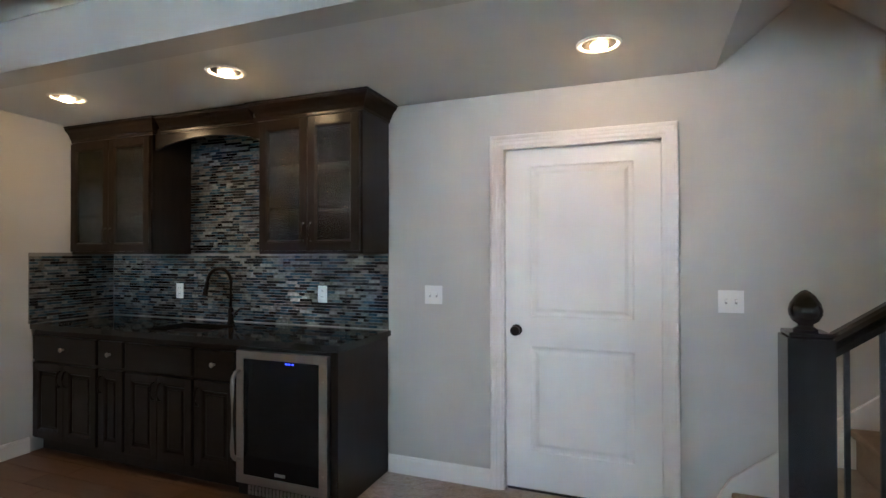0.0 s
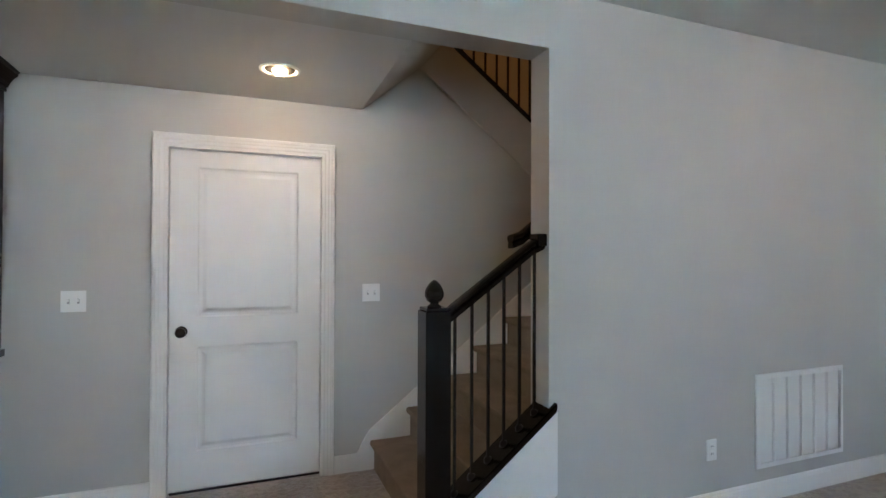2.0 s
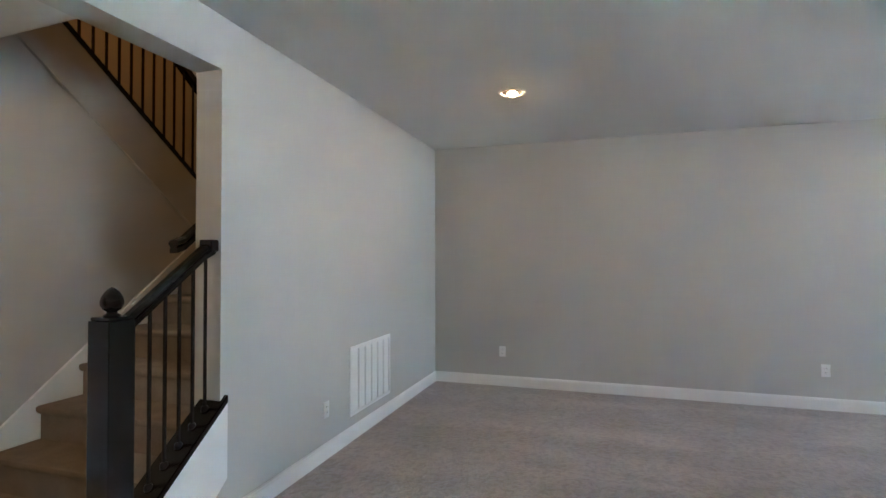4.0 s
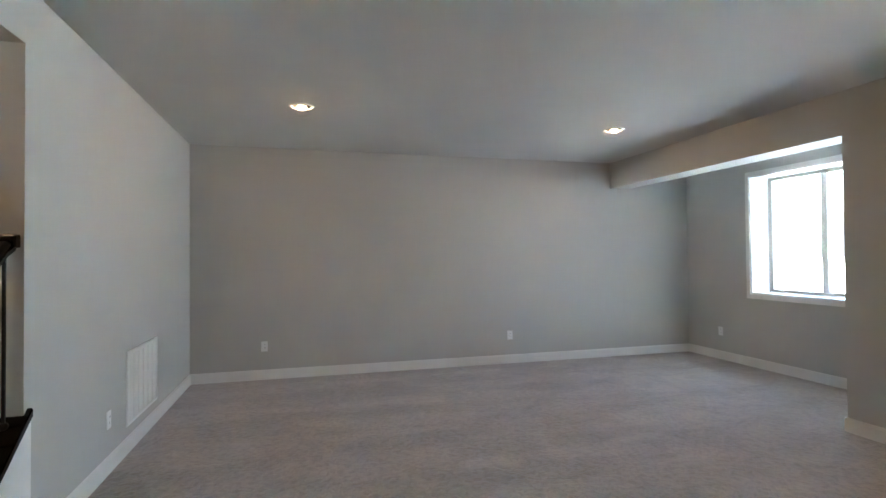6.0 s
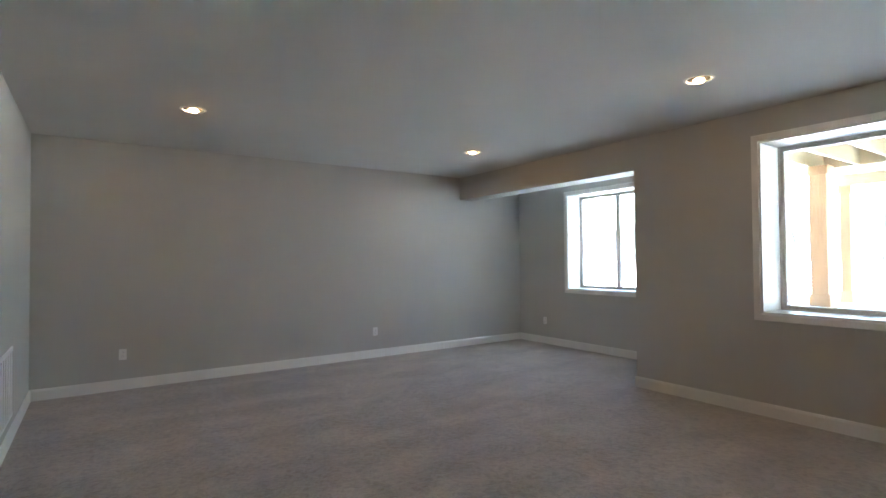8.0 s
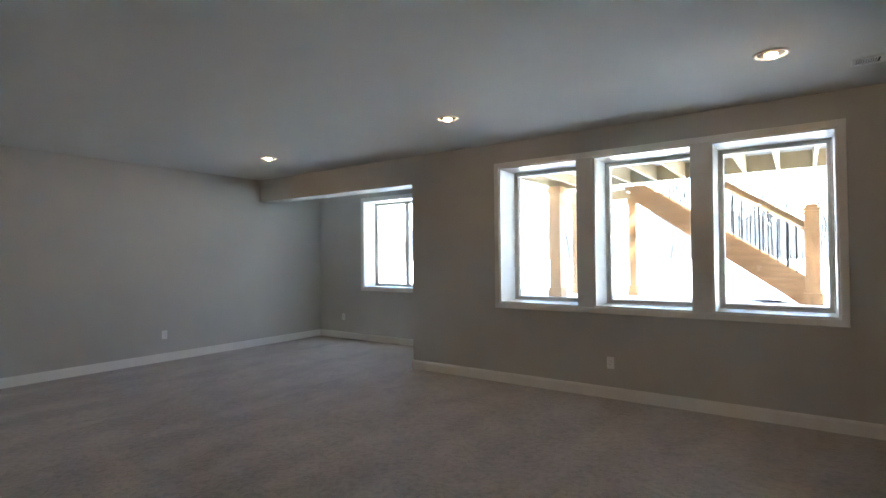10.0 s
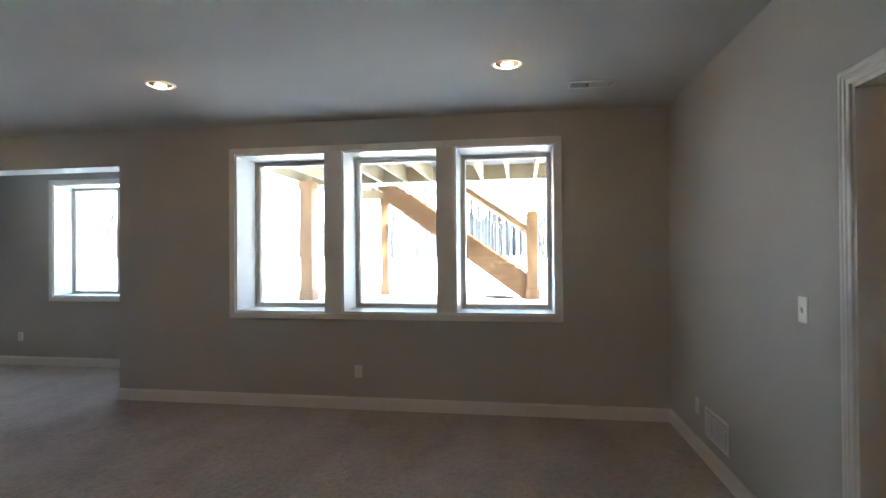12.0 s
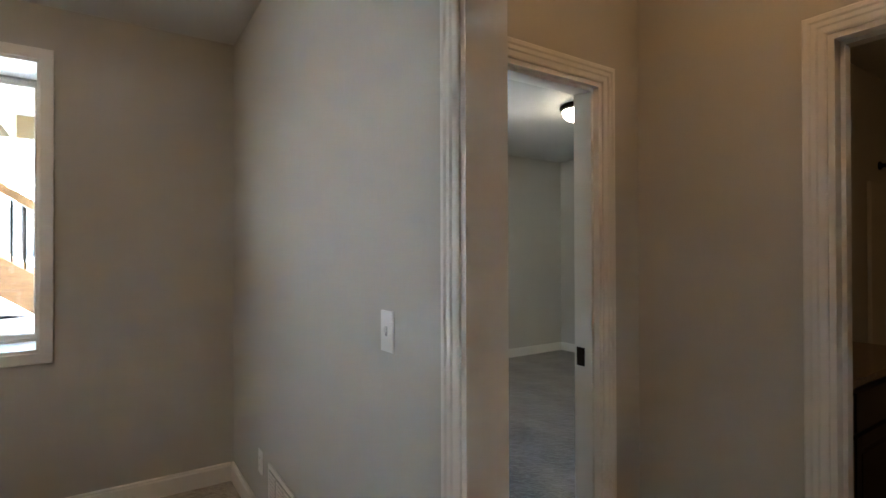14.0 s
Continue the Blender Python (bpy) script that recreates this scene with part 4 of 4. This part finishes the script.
# ---- plates, registers and vents ----
def plate(name, f, u, w, label, category, group="", gangs=1, kind="outlet"):
    t = thing(name, f(u, w, 0), label, category, group)
    bm = bmesh.new()
    hw = 0.036 + 0.023 * (gangs - 1)
    wbox(bm, f, u - hw, u + hw, w - 0.058, w + 0.058, 0.0, 0.006, 0.0025)
    part("plate", bm, PLATE, t)
    for g in range(gangs):
        c = u + (g - (gangs - 1) / 2) * 0.046
        if kind == "outlet":
            for dz in (-0.02, 0.02):
                bm = bmesh.new()
                wbox(bm, f, c - 0.016, c + 0.016, w + dz - 0.014, w + dz + 0.014, 0.005, 0.0085, 0.0015)
                s = part("socket", bm, PLATE, t)
                bm = bmesh.new()
                for du in (-0.0065, 0.0065):
                    wbox(bm, f, c + du - 0.0013, c + du + 0.0013, w + dz - 0.003, w + dz + 0.007, 0.0085, 0.0089)
                part("slot", bm, BLACKP, s)
        else:
            bm = bmesh.new()
            wbox(bm, f, c - 0.0055, c + 0.0055, w - 0.013, w + 0.013, 0.005, 0.0075)
            s = part("switch_well", bm, WELL, t)
            bm = bmesh.new()
            wbox(bm, f, c - 0.004, c + 0.004, w - 0.002, w + 0.012, 0.0075, 0.018, 0.001)
            part("toggle", bm, PLATE, s)
    return t


plate("light_switch", f_north, -0.642, 1.153, "white double toggle switch beside the door", "light switch", "light switches", 2, "switch")
plate("light_switch", f_north, 1.009, 1.162, "white double toggle switch beside the stairs", "light switch", "light switches", 2, "switch")
sw = plate("light_switch", f_west, -1.048, 1.178, "white single toggle switch beside the cased opening", "light switch", "light switches", 1, "switch")
f_tile = onwall("-y", NY - 0.014)
plate("outlet", f_tile, -2.755, 1.128, "white outlet set in the mosaic backsplash", "outlet", "wall outlets")
plate("outlet", f_tile, -1.455, 1.137, "white outlet set in the mosaic backsplash", "outlet", "wall outlets")
plate("outlet", f_stair, 2.628, 0.346, "white outlet low on the wall beside the return grille", "outlet", "wall outlets")
f_east = onwall("-x", EX)
plate("outlet", f_east, 1.464, 0.381, "white outlet low on the long wall", "outlet", "wall outlets")
plate("outlet", f_east, -1.586, 0.367, "white outlet low on the long wall", "outlet", "wall outlets")
plate("outlet", f_alc, 4.447, 0.375, "white outlet low in the window alcove", "outlet", "wall outlets")
plate("outlet", f_tri, -0.622, 0.349, "white outlet under the triple window", "outlet", "wall outlets")
plate("outlet", f_west, -2.445, 0.335, "white outlet low beside the floor register", "outlet", "wall outlets")

g = thing("return_air_grille", (3.355, SY, 0.46), "large white return air grille low on the wall", "air grille")
bm = bmesh.new()
moulding(bm, f_stair, 3.0, 3.708, 0.217, 0.70, [(0.0, 0.0), (0.0, 0.012), (0.026, 0.010), (0.030, 0.005), (0.030, 0.0)], closed=True)
part("frame", bm, PLATE, g)
# flat grey sheet stands in for the shade behind the slats
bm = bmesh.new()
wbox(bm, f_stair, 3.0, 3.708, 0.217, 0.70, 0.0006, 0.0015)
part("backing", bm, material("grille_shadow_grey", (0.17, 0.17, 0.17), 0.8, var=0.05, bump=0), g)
for k in range(1, 6):
    u = 3.0 + 0.708 * k / 6
    bm = bmesh.new()
    wbox(bm, f_stair, u - 0.006, u + 0.006, 0.217, 0.70, 0.0015, 0.0115)
    part("divider", bm, PLATE, g)
for k in range(38):
    w = 0.220 + k * 0.0126
    bm = bmesh.new()
    for q in range(6):
        a, b = 3.0 + 0.708 * q / 6 + (0.006 if q else 0), 3.0 + 0.708 * (q + 1) / 6 - 0.016
        prism_pts = [(w + 0.0112, 0.0020), (w + 0.0122, 0.0030), (w + 0.0012, 0.0085), (w, 0.0075)]
        lo, hi = ([bm.verts.new(f_stair(u, *p)) for p in prism_pts] for u in (a, b))
        bm.faces.new(lo)
        bm.faces.new(hi[::-1])
        for i in range(4):
            bm.faces.new((lo[i], hi[i], hi[(i + 1) % 4], lo[(i + 1) % 4]))
        wbox(bm, f_stair, b, 3.0 + 0.708 * (q + 1) / 6 - (0.006 if q < 5 else 0), w + 0.005, w + 0.0085, 0.002, 0.008)
    part("slat", bm, PLATE, g)

g = thing("wall_register", (WX, -2.08, 0.28), "white wall register with three louvred panels", "air register")
bm = bmesh.new()
wbox(bm, f_west, -2.285, -1.885, 0.185, 0.385, 0.0, 0.008, 0.003)
part("frame", bm, PLATE, g)
for k in range(3):
    a = -2.262 + k * 0.122
    # panel lies on the frame; its grey stands in for shade between louvres
    bm = bmesh.new()
    wbox(bm, f_west, a, a + 0.108, 0.208, 0.362, 0.008, 0.0088)
    lp = part("louvre_panel", bm, WELL, g, "grey louvre panel with the shade of its gaps in the colour")
    for q in range(8):
        w = 0.213 + q * 0.0186
        bm = bmesh.new()
        wbox(bm, f_west, a + 0.004, a + 0.104, w, w + 0.0105, 0.0088, 0.012)
        part("louvre", bm, PLATE, lp)

def ceiling_vent(x0, x1, y0, y1, label):
    g = thing("ceiling_vent", ((x0 + x1) / 2, (y0 + y1) / 2, CZ), label, "air vent", "ceiling vents")
    bm = bmesh.new()
    box(bm, x0, x1, y0, y0 + 0.02, CZ - 0.008, CZ, 0.002)
    box(bm, x0, x1, y1 - 0.02, y1, CZ - 0.008, CZ, 0.002)
    box(bm, x0, x0 + 0.022, y0 + 0.02, y1 - 0.02, CZ - 0.008, CZ, 0.002)
    box(bm, x1 - 0.022, x1, y0 + 0.02, y1 - 0.02, CZ - 0.008, CZ, 0.002)
    part("frame", bm, PLATE, g)
    # black sheet stands in for the dark duct above the slats
    part("backing", boxed(x0 + 0.022, x1 - 0.022, y0 + 0.02, y1 - 0.02, CZ - 0.0015, CZ - 0.0005), BLACKP, g)
    mid = x0 + (x1 - x0) * 0.56
    n = int((x1 - x0 - 0.044) / 0.0125)
    for k in range(n):
        x = x0 + 0.026 + k * 0.0125
        s = -0.009 if x < mid else 0.009
        bm = bmesh.new()
        prism(bm, [(x, CZ - 0.002), (x + 0.0016, CZ - 0.002), (x + 0.0016 + s, CZ - 0.009), (x + s, CZ - 0.009)], "y", y0 + 0.02, y1 - 0.02)
        part("slat", bm, PLATE, g)
ceiling_vent(-2.815, -2.478, -2.52, -2.368, "white ceiling supply vent with angled slats")
ceiling_vent(-6.29, -5.95, -4.17, -4.02, "white ceiling vent in the bedroom")

# ---- bathroom ----
v = thing("vanity", (-5.6, -0.8, 0), "dark bathroom vanity cabinet under a granite top", "vanity cabinet")
part("body", boxed(-6.25, HX - 0.118, -0.985, -0.575, 0.0, 0.85, 0.003), ESPRESSO, v)
f_van = onwall("+y", -0.575)
for k in range(3):
    a = -6.22 + k * 0.50
    panel_door(v, "door", a, a + 0.48, 0.12, 0.64, f_van)
    bm = bmesh.new()
    wbox(bm, f_van, a, a + 0.48, 0.66, 0.82, 0.0, 0.02, 0.003)
    part("drawer_front", bm, ESPRESSO_H, v)
t = thing("bathroom_countertop", (-5.6, -0.8, 0.87), "speckled brown granite vanity top with backsplash", "countertop")
part("slab", boxed(-6.28, HX - 0.1165, -0.988, -0.548, 0.8505, 0.882, 0.003), GRANITE_W, t)
part("backsplash", boxed(-6.28, HX - 0.1165, -0.9885, -0.972, 0.8825, 0.965), GRANITE_W, t)
bs = thing("bathroom_sink", (-5.32, -0.76, 0.88), "white oval basin in the vanity top", "sink")
bm = bmesh.new()
lathe(bm, [(0.19, 0.0), (0.19, 0.006), (0.165, 0.008), (0.14, 0.004), (0.02, 0.003)], 28, Matrix.Translation((-5.34, -0.765, 0.8815)) @ Matrix.Diagonal((1.1, 0.78, 1, 1)))
part("basin", bm, ACRYL, bs)
bf = thing("bathroom_faucet", (-5.3, -0.9, 0.88), "small brushed steel bathroom faucet", "faucet")
bm = bmesh.new()
sweep(bm, [(-5.34, -0.93, 0.881), (-5.34, -0.93, 0.96), (-5.34, -0.90, 0.99), (-5.34, -0.84, 0.985), (-5.34, -0.82, 0.965)], 0.012)
part("spout", bm, STEEL, bf)
tb = thing("bathtub", (-7.3, -0.2, 0), "white acrylic tub with a moulded wall surround", "bathtub")
bm = bmesh.new()
box(bm, -8.15, -6.83, -0.985, -0.90, 0.0, 0.5, 0.02)
box(bm, -6.93, -6.83, -0.90, 0.5, 0.0, 0.5, 0.02)
part("tub", bm, ACRYL, tb)
part("surround", boxed(-8.15, -6.84, -0.989, -0.965, 0.5, 1.86, 0.008), ACRYL, tb)
# dark end flange of a shower rod, built as one round post
th = thing("towel_ring", (-7.08, -0.97, 1.95), "dark bronze flange of a shower rod end on the bathroom wall", "towel ring")
bm = bmesh.new()
lathe(bm, [(0.03, 0), (0.03, 0.01), (0.014, 0.016), (0.014, 0.04), (0.004, 0.042)], 16, Matrix.Translation((-7.08, -0.9895, 1.98)) @ Matrix.Rotation(radians(-90), 4, "X"))
part("post", bm, BRONZE, th)

# ---- deck and yard ----
deck = thing("deck", (-0.7, -5.0, 2.57), "raised wooden deck seen from below with cedar posts", "deck", kind="structure")
DZ0, DZ1, RY = 2.572, 2.805, -6.45
part("rim_joist", boxed(-4.4, 1.30, RY - 0.04, RY, DZ0, DZ1, 0.003), PINE, deck)
part("ledger", boxed(-4.4, 1.30, -3.61, -3.57, DZ0, DZ1), PINE, deck)
jm = None
for k in range(15):
    x = 1.262 - 0.4 * k
    ob = part("joist", boxed(x - 0.019, x + 0.019, RY + 0.001, -3.611, DZ0, DZ1 - 0.001), PINE, deck)
for k in range(21):
    y = -6.60 + k * 0.145
    part("deck_board", boxed(-4.45, 1.34, y, y + 0.139, DZ1, DZ1 + 0.028), DECKB, deck)
part("stair_beam", boxed(-0.15, 1.32, -7.28, -7.20, 2.40, 2.57, 0.003), PINE, deck)
for k in range(4):
    x = 1.262 - 0.4 * k
    part("joist", boxed(x - 0.019, x + 0.019, -7.40, RY - 0.042, DZ0, DZ1 - 0.001), PINE, deck)
part("landing_boards", boxed(-0.10, 1.34, -7.45, -6.606, DZ1, DZ1 + 0.028), DECKB, deck)
def deck_post(x, y, top, w):
    p = part("post", boxed(x - w / 2, x + w / 2, y - w / 2, y + w / 2, GZ, top, 0.006), CEDAR, deck, "cedar post with a boxed foot")
    part("post_foot", boxed(x - w / 2 - 0.02, x + w / 2 + 0.02, y - w / 2 - 0.02, y + w / 2 + 0.02, GZ - 0.01, GZ + 0.17, 0.008), CEDAR, p)
    part("post_cap", boxed(x - w / 2 - 0.02, x + w / 2 + 0.02, y - w / 2 - 0.02, y + w / 2 + 0.02, top - 0.12, top - 0.001, 0.008), CEDAR, p)
deck_post(1.18, -6.14, DZ0, 0.19)
deck_post(-1.0, -6.22, DZ0, 0.17)
deck_post(-3.6, -6.22, DZ0, 0.19)
deck_post(0.215, -7.20, 2.40, 0.12)
deck_post(1.23, -7.20, 2.40, 0.12)

ds = thing("deck_stairs", (-1.0, -6.9, GZ), "cedar deck stairs with sloping rail and black balusters", "stairs")
DS = 0.70
def str_z(x):
    return 1.829 + (x + 1.156) * DS
for y, in ((-6.62,), (-7.50,)):
    bm = bmesh.new()
    prism(bm, [(-0.14, str_z(-0.14)), (-2.23, str_z(-2.23)), (-2.23, str_z(-2.23) - 0.25), (0.24, 2.54), (-0.10, 2.54)] if y > -7 else [(-0.14, str_z(-0.14)), (-2.23, str_z(-2.23)), (-2.23, str_z(-2.23) - 0.25), (-0.14, str_z(-0.14) - 0.25)], "y", y - 0.022, y + 0.022)
    part("stringer", bm, CEDAR_H, ds)
    bm = bmesh.new()
    prism(bm, [(0.10, str_z(0.10) - 0.245), (-2.215, str_z(-2.215) - 0.245), (-2.215, GZ), (-2.14, GZ), (0.10, str_z(0.10) - 0.37)], "y", y - 0.05, y + 0.012)
    part("lower_stringer", bm, CEDAR_H, ds)
    bm = bmesh.new()
    prism(bm, [(-0.3, str_z(-0.3) + 0.63), (-2.22, str_z(-2.22) + 0.67), (-2.22, str_z(-2.22) + 0.77), (-0.3, str_z(-0.3) + 0.73)], "y", y - 0.045, y + 0.045)
    part("hand_rail", bm, CEDAR_H, ds)
    p = part("newel", boxed(-2.385, -2.215, y - 0.085, y + 0.085, GZ, 2.0, 0.008), CEDAR, ds)
    part("newel_foot", boxed(-2.41, -2.19, y - 0.11, y + 0.11, GZ - 0.01, GZ + 0.16, 0.008), CEDAR, p)
    bm = bmesh.new()
    box(bm, -2.40, -2.20, y - 0.10, y + 0.10, 2.0, 2.035, 0.006)
    box(bm, -2.37, -2.23, y - 0.07, y + 0.07, 2.035, 2.085, 0.01)
    part("newel_cap", bm, CEDAR, p)
    for k in range(17):
        x = -2.12 + 0.108 * k
        part("baluster", boxed(x - 0.009, x + 0.009, y - 0.009, y + 0.009, str_z(x) - 0.01, str_z(x) + 0.65), IRON, ds)
for k in range(8):
    x = -2.1 + 0.285 * k
    part("tread", boxed(x, x + 0.29, -7.478, -6.642, str_z(x) - 0.10, str_z(x) - 0.06), PINE, ds)
bm = bmesh.new()
r = random.Random(5)
lathe(bm, [(0.34, 0.0), (0.30, 0.02), (0.2, 0.035), (0.02, 0.045)], 14, Matrix.Translation((-1.78, -6.75, GZ)) @ Matrix.Diagonal((0.7, 0.3, 0.6, 1)))
for vv in bm.verts:
    vv.co += Vector((r.uniform(-0.05, 0.05), r.uniform(-0.03, 0.03), r.uniform(0, 0.015)))
tagged(part("tarpaulin", bm, TARP), "crumpled dark tarpaulin on the snow by the stairs", "tarpaulin")


def bare_tree(seed, height):
    r = random.Random(seed)
    bm_t, bm_c = bmesh.new(), bmesh.new()
    def limb(bm, a, d, length, rad, depth):
        p, q = a, a
        segs = 3
        for s in range(segs):
            d = (d + Vector((r.uniform(-0.2, 0.2), r.uniform(-0.2, 0.2), r.uniform(-0.05, 0.16)))).normalized()
            q = p + d * length / segs
            tube(bm, p, q, rad * (1 - 0.22 * s), rad * (1 - 0.22 * (s + 1)), 5)
            if depth < 4:
                for _ in range(2 if depth else 1):
                    ang, tilt = r.uniform(0, 6.28), r.uniform(0.5, 1.0)
                    side = Vector((math.cos(ang), math.sin(ang), 0))
                    nd = (d * math.cos(tilt) + side * math.sin(tilt)).normalized()
                    limb(bm_c, q, nd, length * r.uniform(0.45, 0.62), rad * 0.5, depth + 1 if depth else 2)
            p = q
    limb(bm_t, Vector((0, 0, -0.1)), Vector((0, 0, 1)), height * 0.62, height * 0.022, 0)
    limb(bm_c, Vector((0, 0, height * 0.45)), Vector((0.3, 0.2, 1)).normalized(), height * 0.42, height * 0.012, 1)
    t = thing("bare_tree", (0, 0, 0), "leafless grey winter tree standing in the snow", "tree", "winter trees")
    part("trunk", bm_t, BARK, t)
    part("crown", bm_c, BARK, t)
    return t


proto = []
rt = random.Random(11)
spots = [(54, -60), (17, -48), (13, -58), (21, -62), (9, -55), (27, -57), (31, -66), (36, -58), (4, -62), (0, -56), (-5, -60), (-10, -54), (-15, -62), (-21, -58), (44, -64), (48, -70), (62, -66), (69, -62), (-28, -64), (24, -70)]
for k, (x, y) in enumerate(spots):
    if k < 4:
        t = bare_tree(20 + k, 9.5)
        proto.append(t)
        t.matrix_basis = pose(x, y, GZ, 0, 0, rt.uniform(0, 360))
    else:
        copy_thing(proto[k % 4], pose(x, y, GZ, 0, 0, rt.uniform(0, 360)))
bm = bmesh.new()
for k in range(420):
    x, y = rt.uniform(-70, 110), rt.uniform(-100, -74)
    h = rt.uniform(6, 12)
    top = Vector((x + rt.uniform(-0.8, 0.8), y, GZ + h))
    tube(bm, (x, y, GZ - 0.1), top, 0.14, 0.03, 4)
    for _ in range(5):
        s = rt.uniform(0.35, 0.9)
        b = Vector((x, y, GZ)).lerp(top, s)
        tube(bm, b, b + Vector((rt.uniform(-1.8, 1.8), rt.uniform(-1, 1), rt.uniform(0.6, 2.2))), 0.05, 0.012, 3)
tagged(part("far_woods", bm, BARK), "leafless grey woods at the far edge of the snow", "woods", kind="stuff")

# flat sheet for distant woods, its haze carried by the material colour
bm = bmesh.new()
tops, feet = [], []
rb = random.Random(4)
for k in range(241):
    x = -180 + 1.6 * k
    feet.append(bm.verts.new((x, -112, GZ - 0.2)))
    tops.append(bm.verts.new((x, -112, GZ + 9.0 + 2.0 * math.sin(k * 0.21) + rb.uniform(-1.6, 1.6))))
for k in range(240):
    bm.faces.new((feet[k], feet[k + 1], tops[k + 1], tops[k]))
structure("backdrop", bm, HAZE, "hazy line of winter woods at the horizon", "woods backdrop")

# ---- bar floor planks ----
pf = thing("floor_bar", (-2.2, 2.9, 0), "brown wood-look plank floor in front of the bar", "plank floor", kind="structure")
part("underlay", boxed(BX, -1.0, SY + 0.115, NY, -0.12, -0.004), GROUT, pf)
lib = {}
ry = random.Random(3)
for row in range(7):
    y = SY + 0.117 + row * 0.157
    x = BX + 0.002 - ry.uniform(0, 0.7)
    while x < -1.0:
        a, b = max(x, BX + 0.002), min(x + 0.9, -1.002)
        if b - a > 0.03:
            L = round(b - a - 0.003, 3)
            if L not in lib:
                lib[L] = finish("plank", boxed(0, L, 0, 0.154, -0.004, 0.003, 0.0015), PLANK)
            ob = new("plank", lib[L])
            ob.parent = pf
            ob.matrix_parent_inverse = pf.matrix_basis.inverted()
            ob.matrix_basis = Matrix.Translation((a, y, 0))
        x += 0.9

# ---- mosaic backsplash ----
bsp = thing("backsplash", (-2.2, NY, 0.92), "blue-grey and brown glass strip mosaic backsplash", "tile backsplash", kind="structure")
bm = bmesh.new()
box(bm, BX + 0.001, -0.957, NY - 0.006, NY - 0.0005, 0.916, 1.411)
box(bm, -2.654, -1.713, NY - 0.006, NY - 0.0005, 1.411, 2.365)
box(bm, BX + 0.0005, BX + 0.006, 2.850, NY - 0.006, 0.916, 1.425)
part("grout_bed", bm, GROUT, bsp)
part("edge_strip", boxed(BX + 0.008, -0.957, NY - 0.018, NY - 0.0145, 0.9145, 0.921), NICKEL, bsp, "thin pale strip at the counter")
PH, PG = 0.0165, 0.0035
lens = (0.038, 0.058, 0.078, 0.098)
meshes = {}
for L in lens:
    meshes[L] = finish("tile", boxed(0, L, -0.0075, 0.0, 0, PH, 0.0012), TILE_O)
rest_v, rest_f = [], []
count = 0
rm = random.Random(9)
def strip(u0, u1, w, left_wall):
    global count
    u = u1
    while u - u0 > 0.012:
        L = rm.choice(lens)
        if u - L < u0:
            L = u - u0 - 0.001
        a = u - L
        if not left_wall and L in meshes and count < 300 and a > -1.75 and w < 1.42:
            ob = new("tile", meshes[L])
            ob.parent = bsp
            ob.matrix_parent_inverse = bsp.matrix_basis.inverted()
            ob.matrix_basis = Matrix.Translation((a, NY - 0.0062 - rm.uniform(0, 0.0012), w))
            count += 1
        else:
            k = len(rest_v)
            h = 0.0062 + 0.0075 + rm.uniform(0, 0.0012)
            for d, e in ((0.0, 0.0), (h - 0.001, 0.0), (h, 0.0013)):
                for uu, ww in ((a + e, w + e), (u - e, w + e), (u - e, w + PH - e), (a + e, w + PH - e)):
                    rest_v.append((BX + d, uu, ww) if left_wall else (uu, NY - d, ww))
            for q in (0, 4):
                for i in range(4):
                    j = (i + 1) % 4
                    rest_f.append((k + q + i, k + q + j, k + q + 4 + j, k + q + 4 + i))
            rest_f.append((k + 8, k + 9, k + 10, k + 11))
        u -= L + 0.003
w = 0.922
row = 0
while w + PH < 2.365:
    off = rm.uniform(0, 0.05)
    if w + PH < 1.412:
        strip(BX + 0.016, -0.958, w, False)
        strip(2.852, NY - 0.016, w, True)
    elif w > 1.411:
        strip(-2.652, -1.716, w, False)
    w += PH + PG
me = bpy.data.meshes.new("mosaic_rest")
me.from_pydata(rest_v, [], rest_f)
bm = bmesh.new()
bm.from_mesh(me)
ob = part("mosaic_rest", bm, TILE_I, bsp)
ob["kind"] = "stuff"
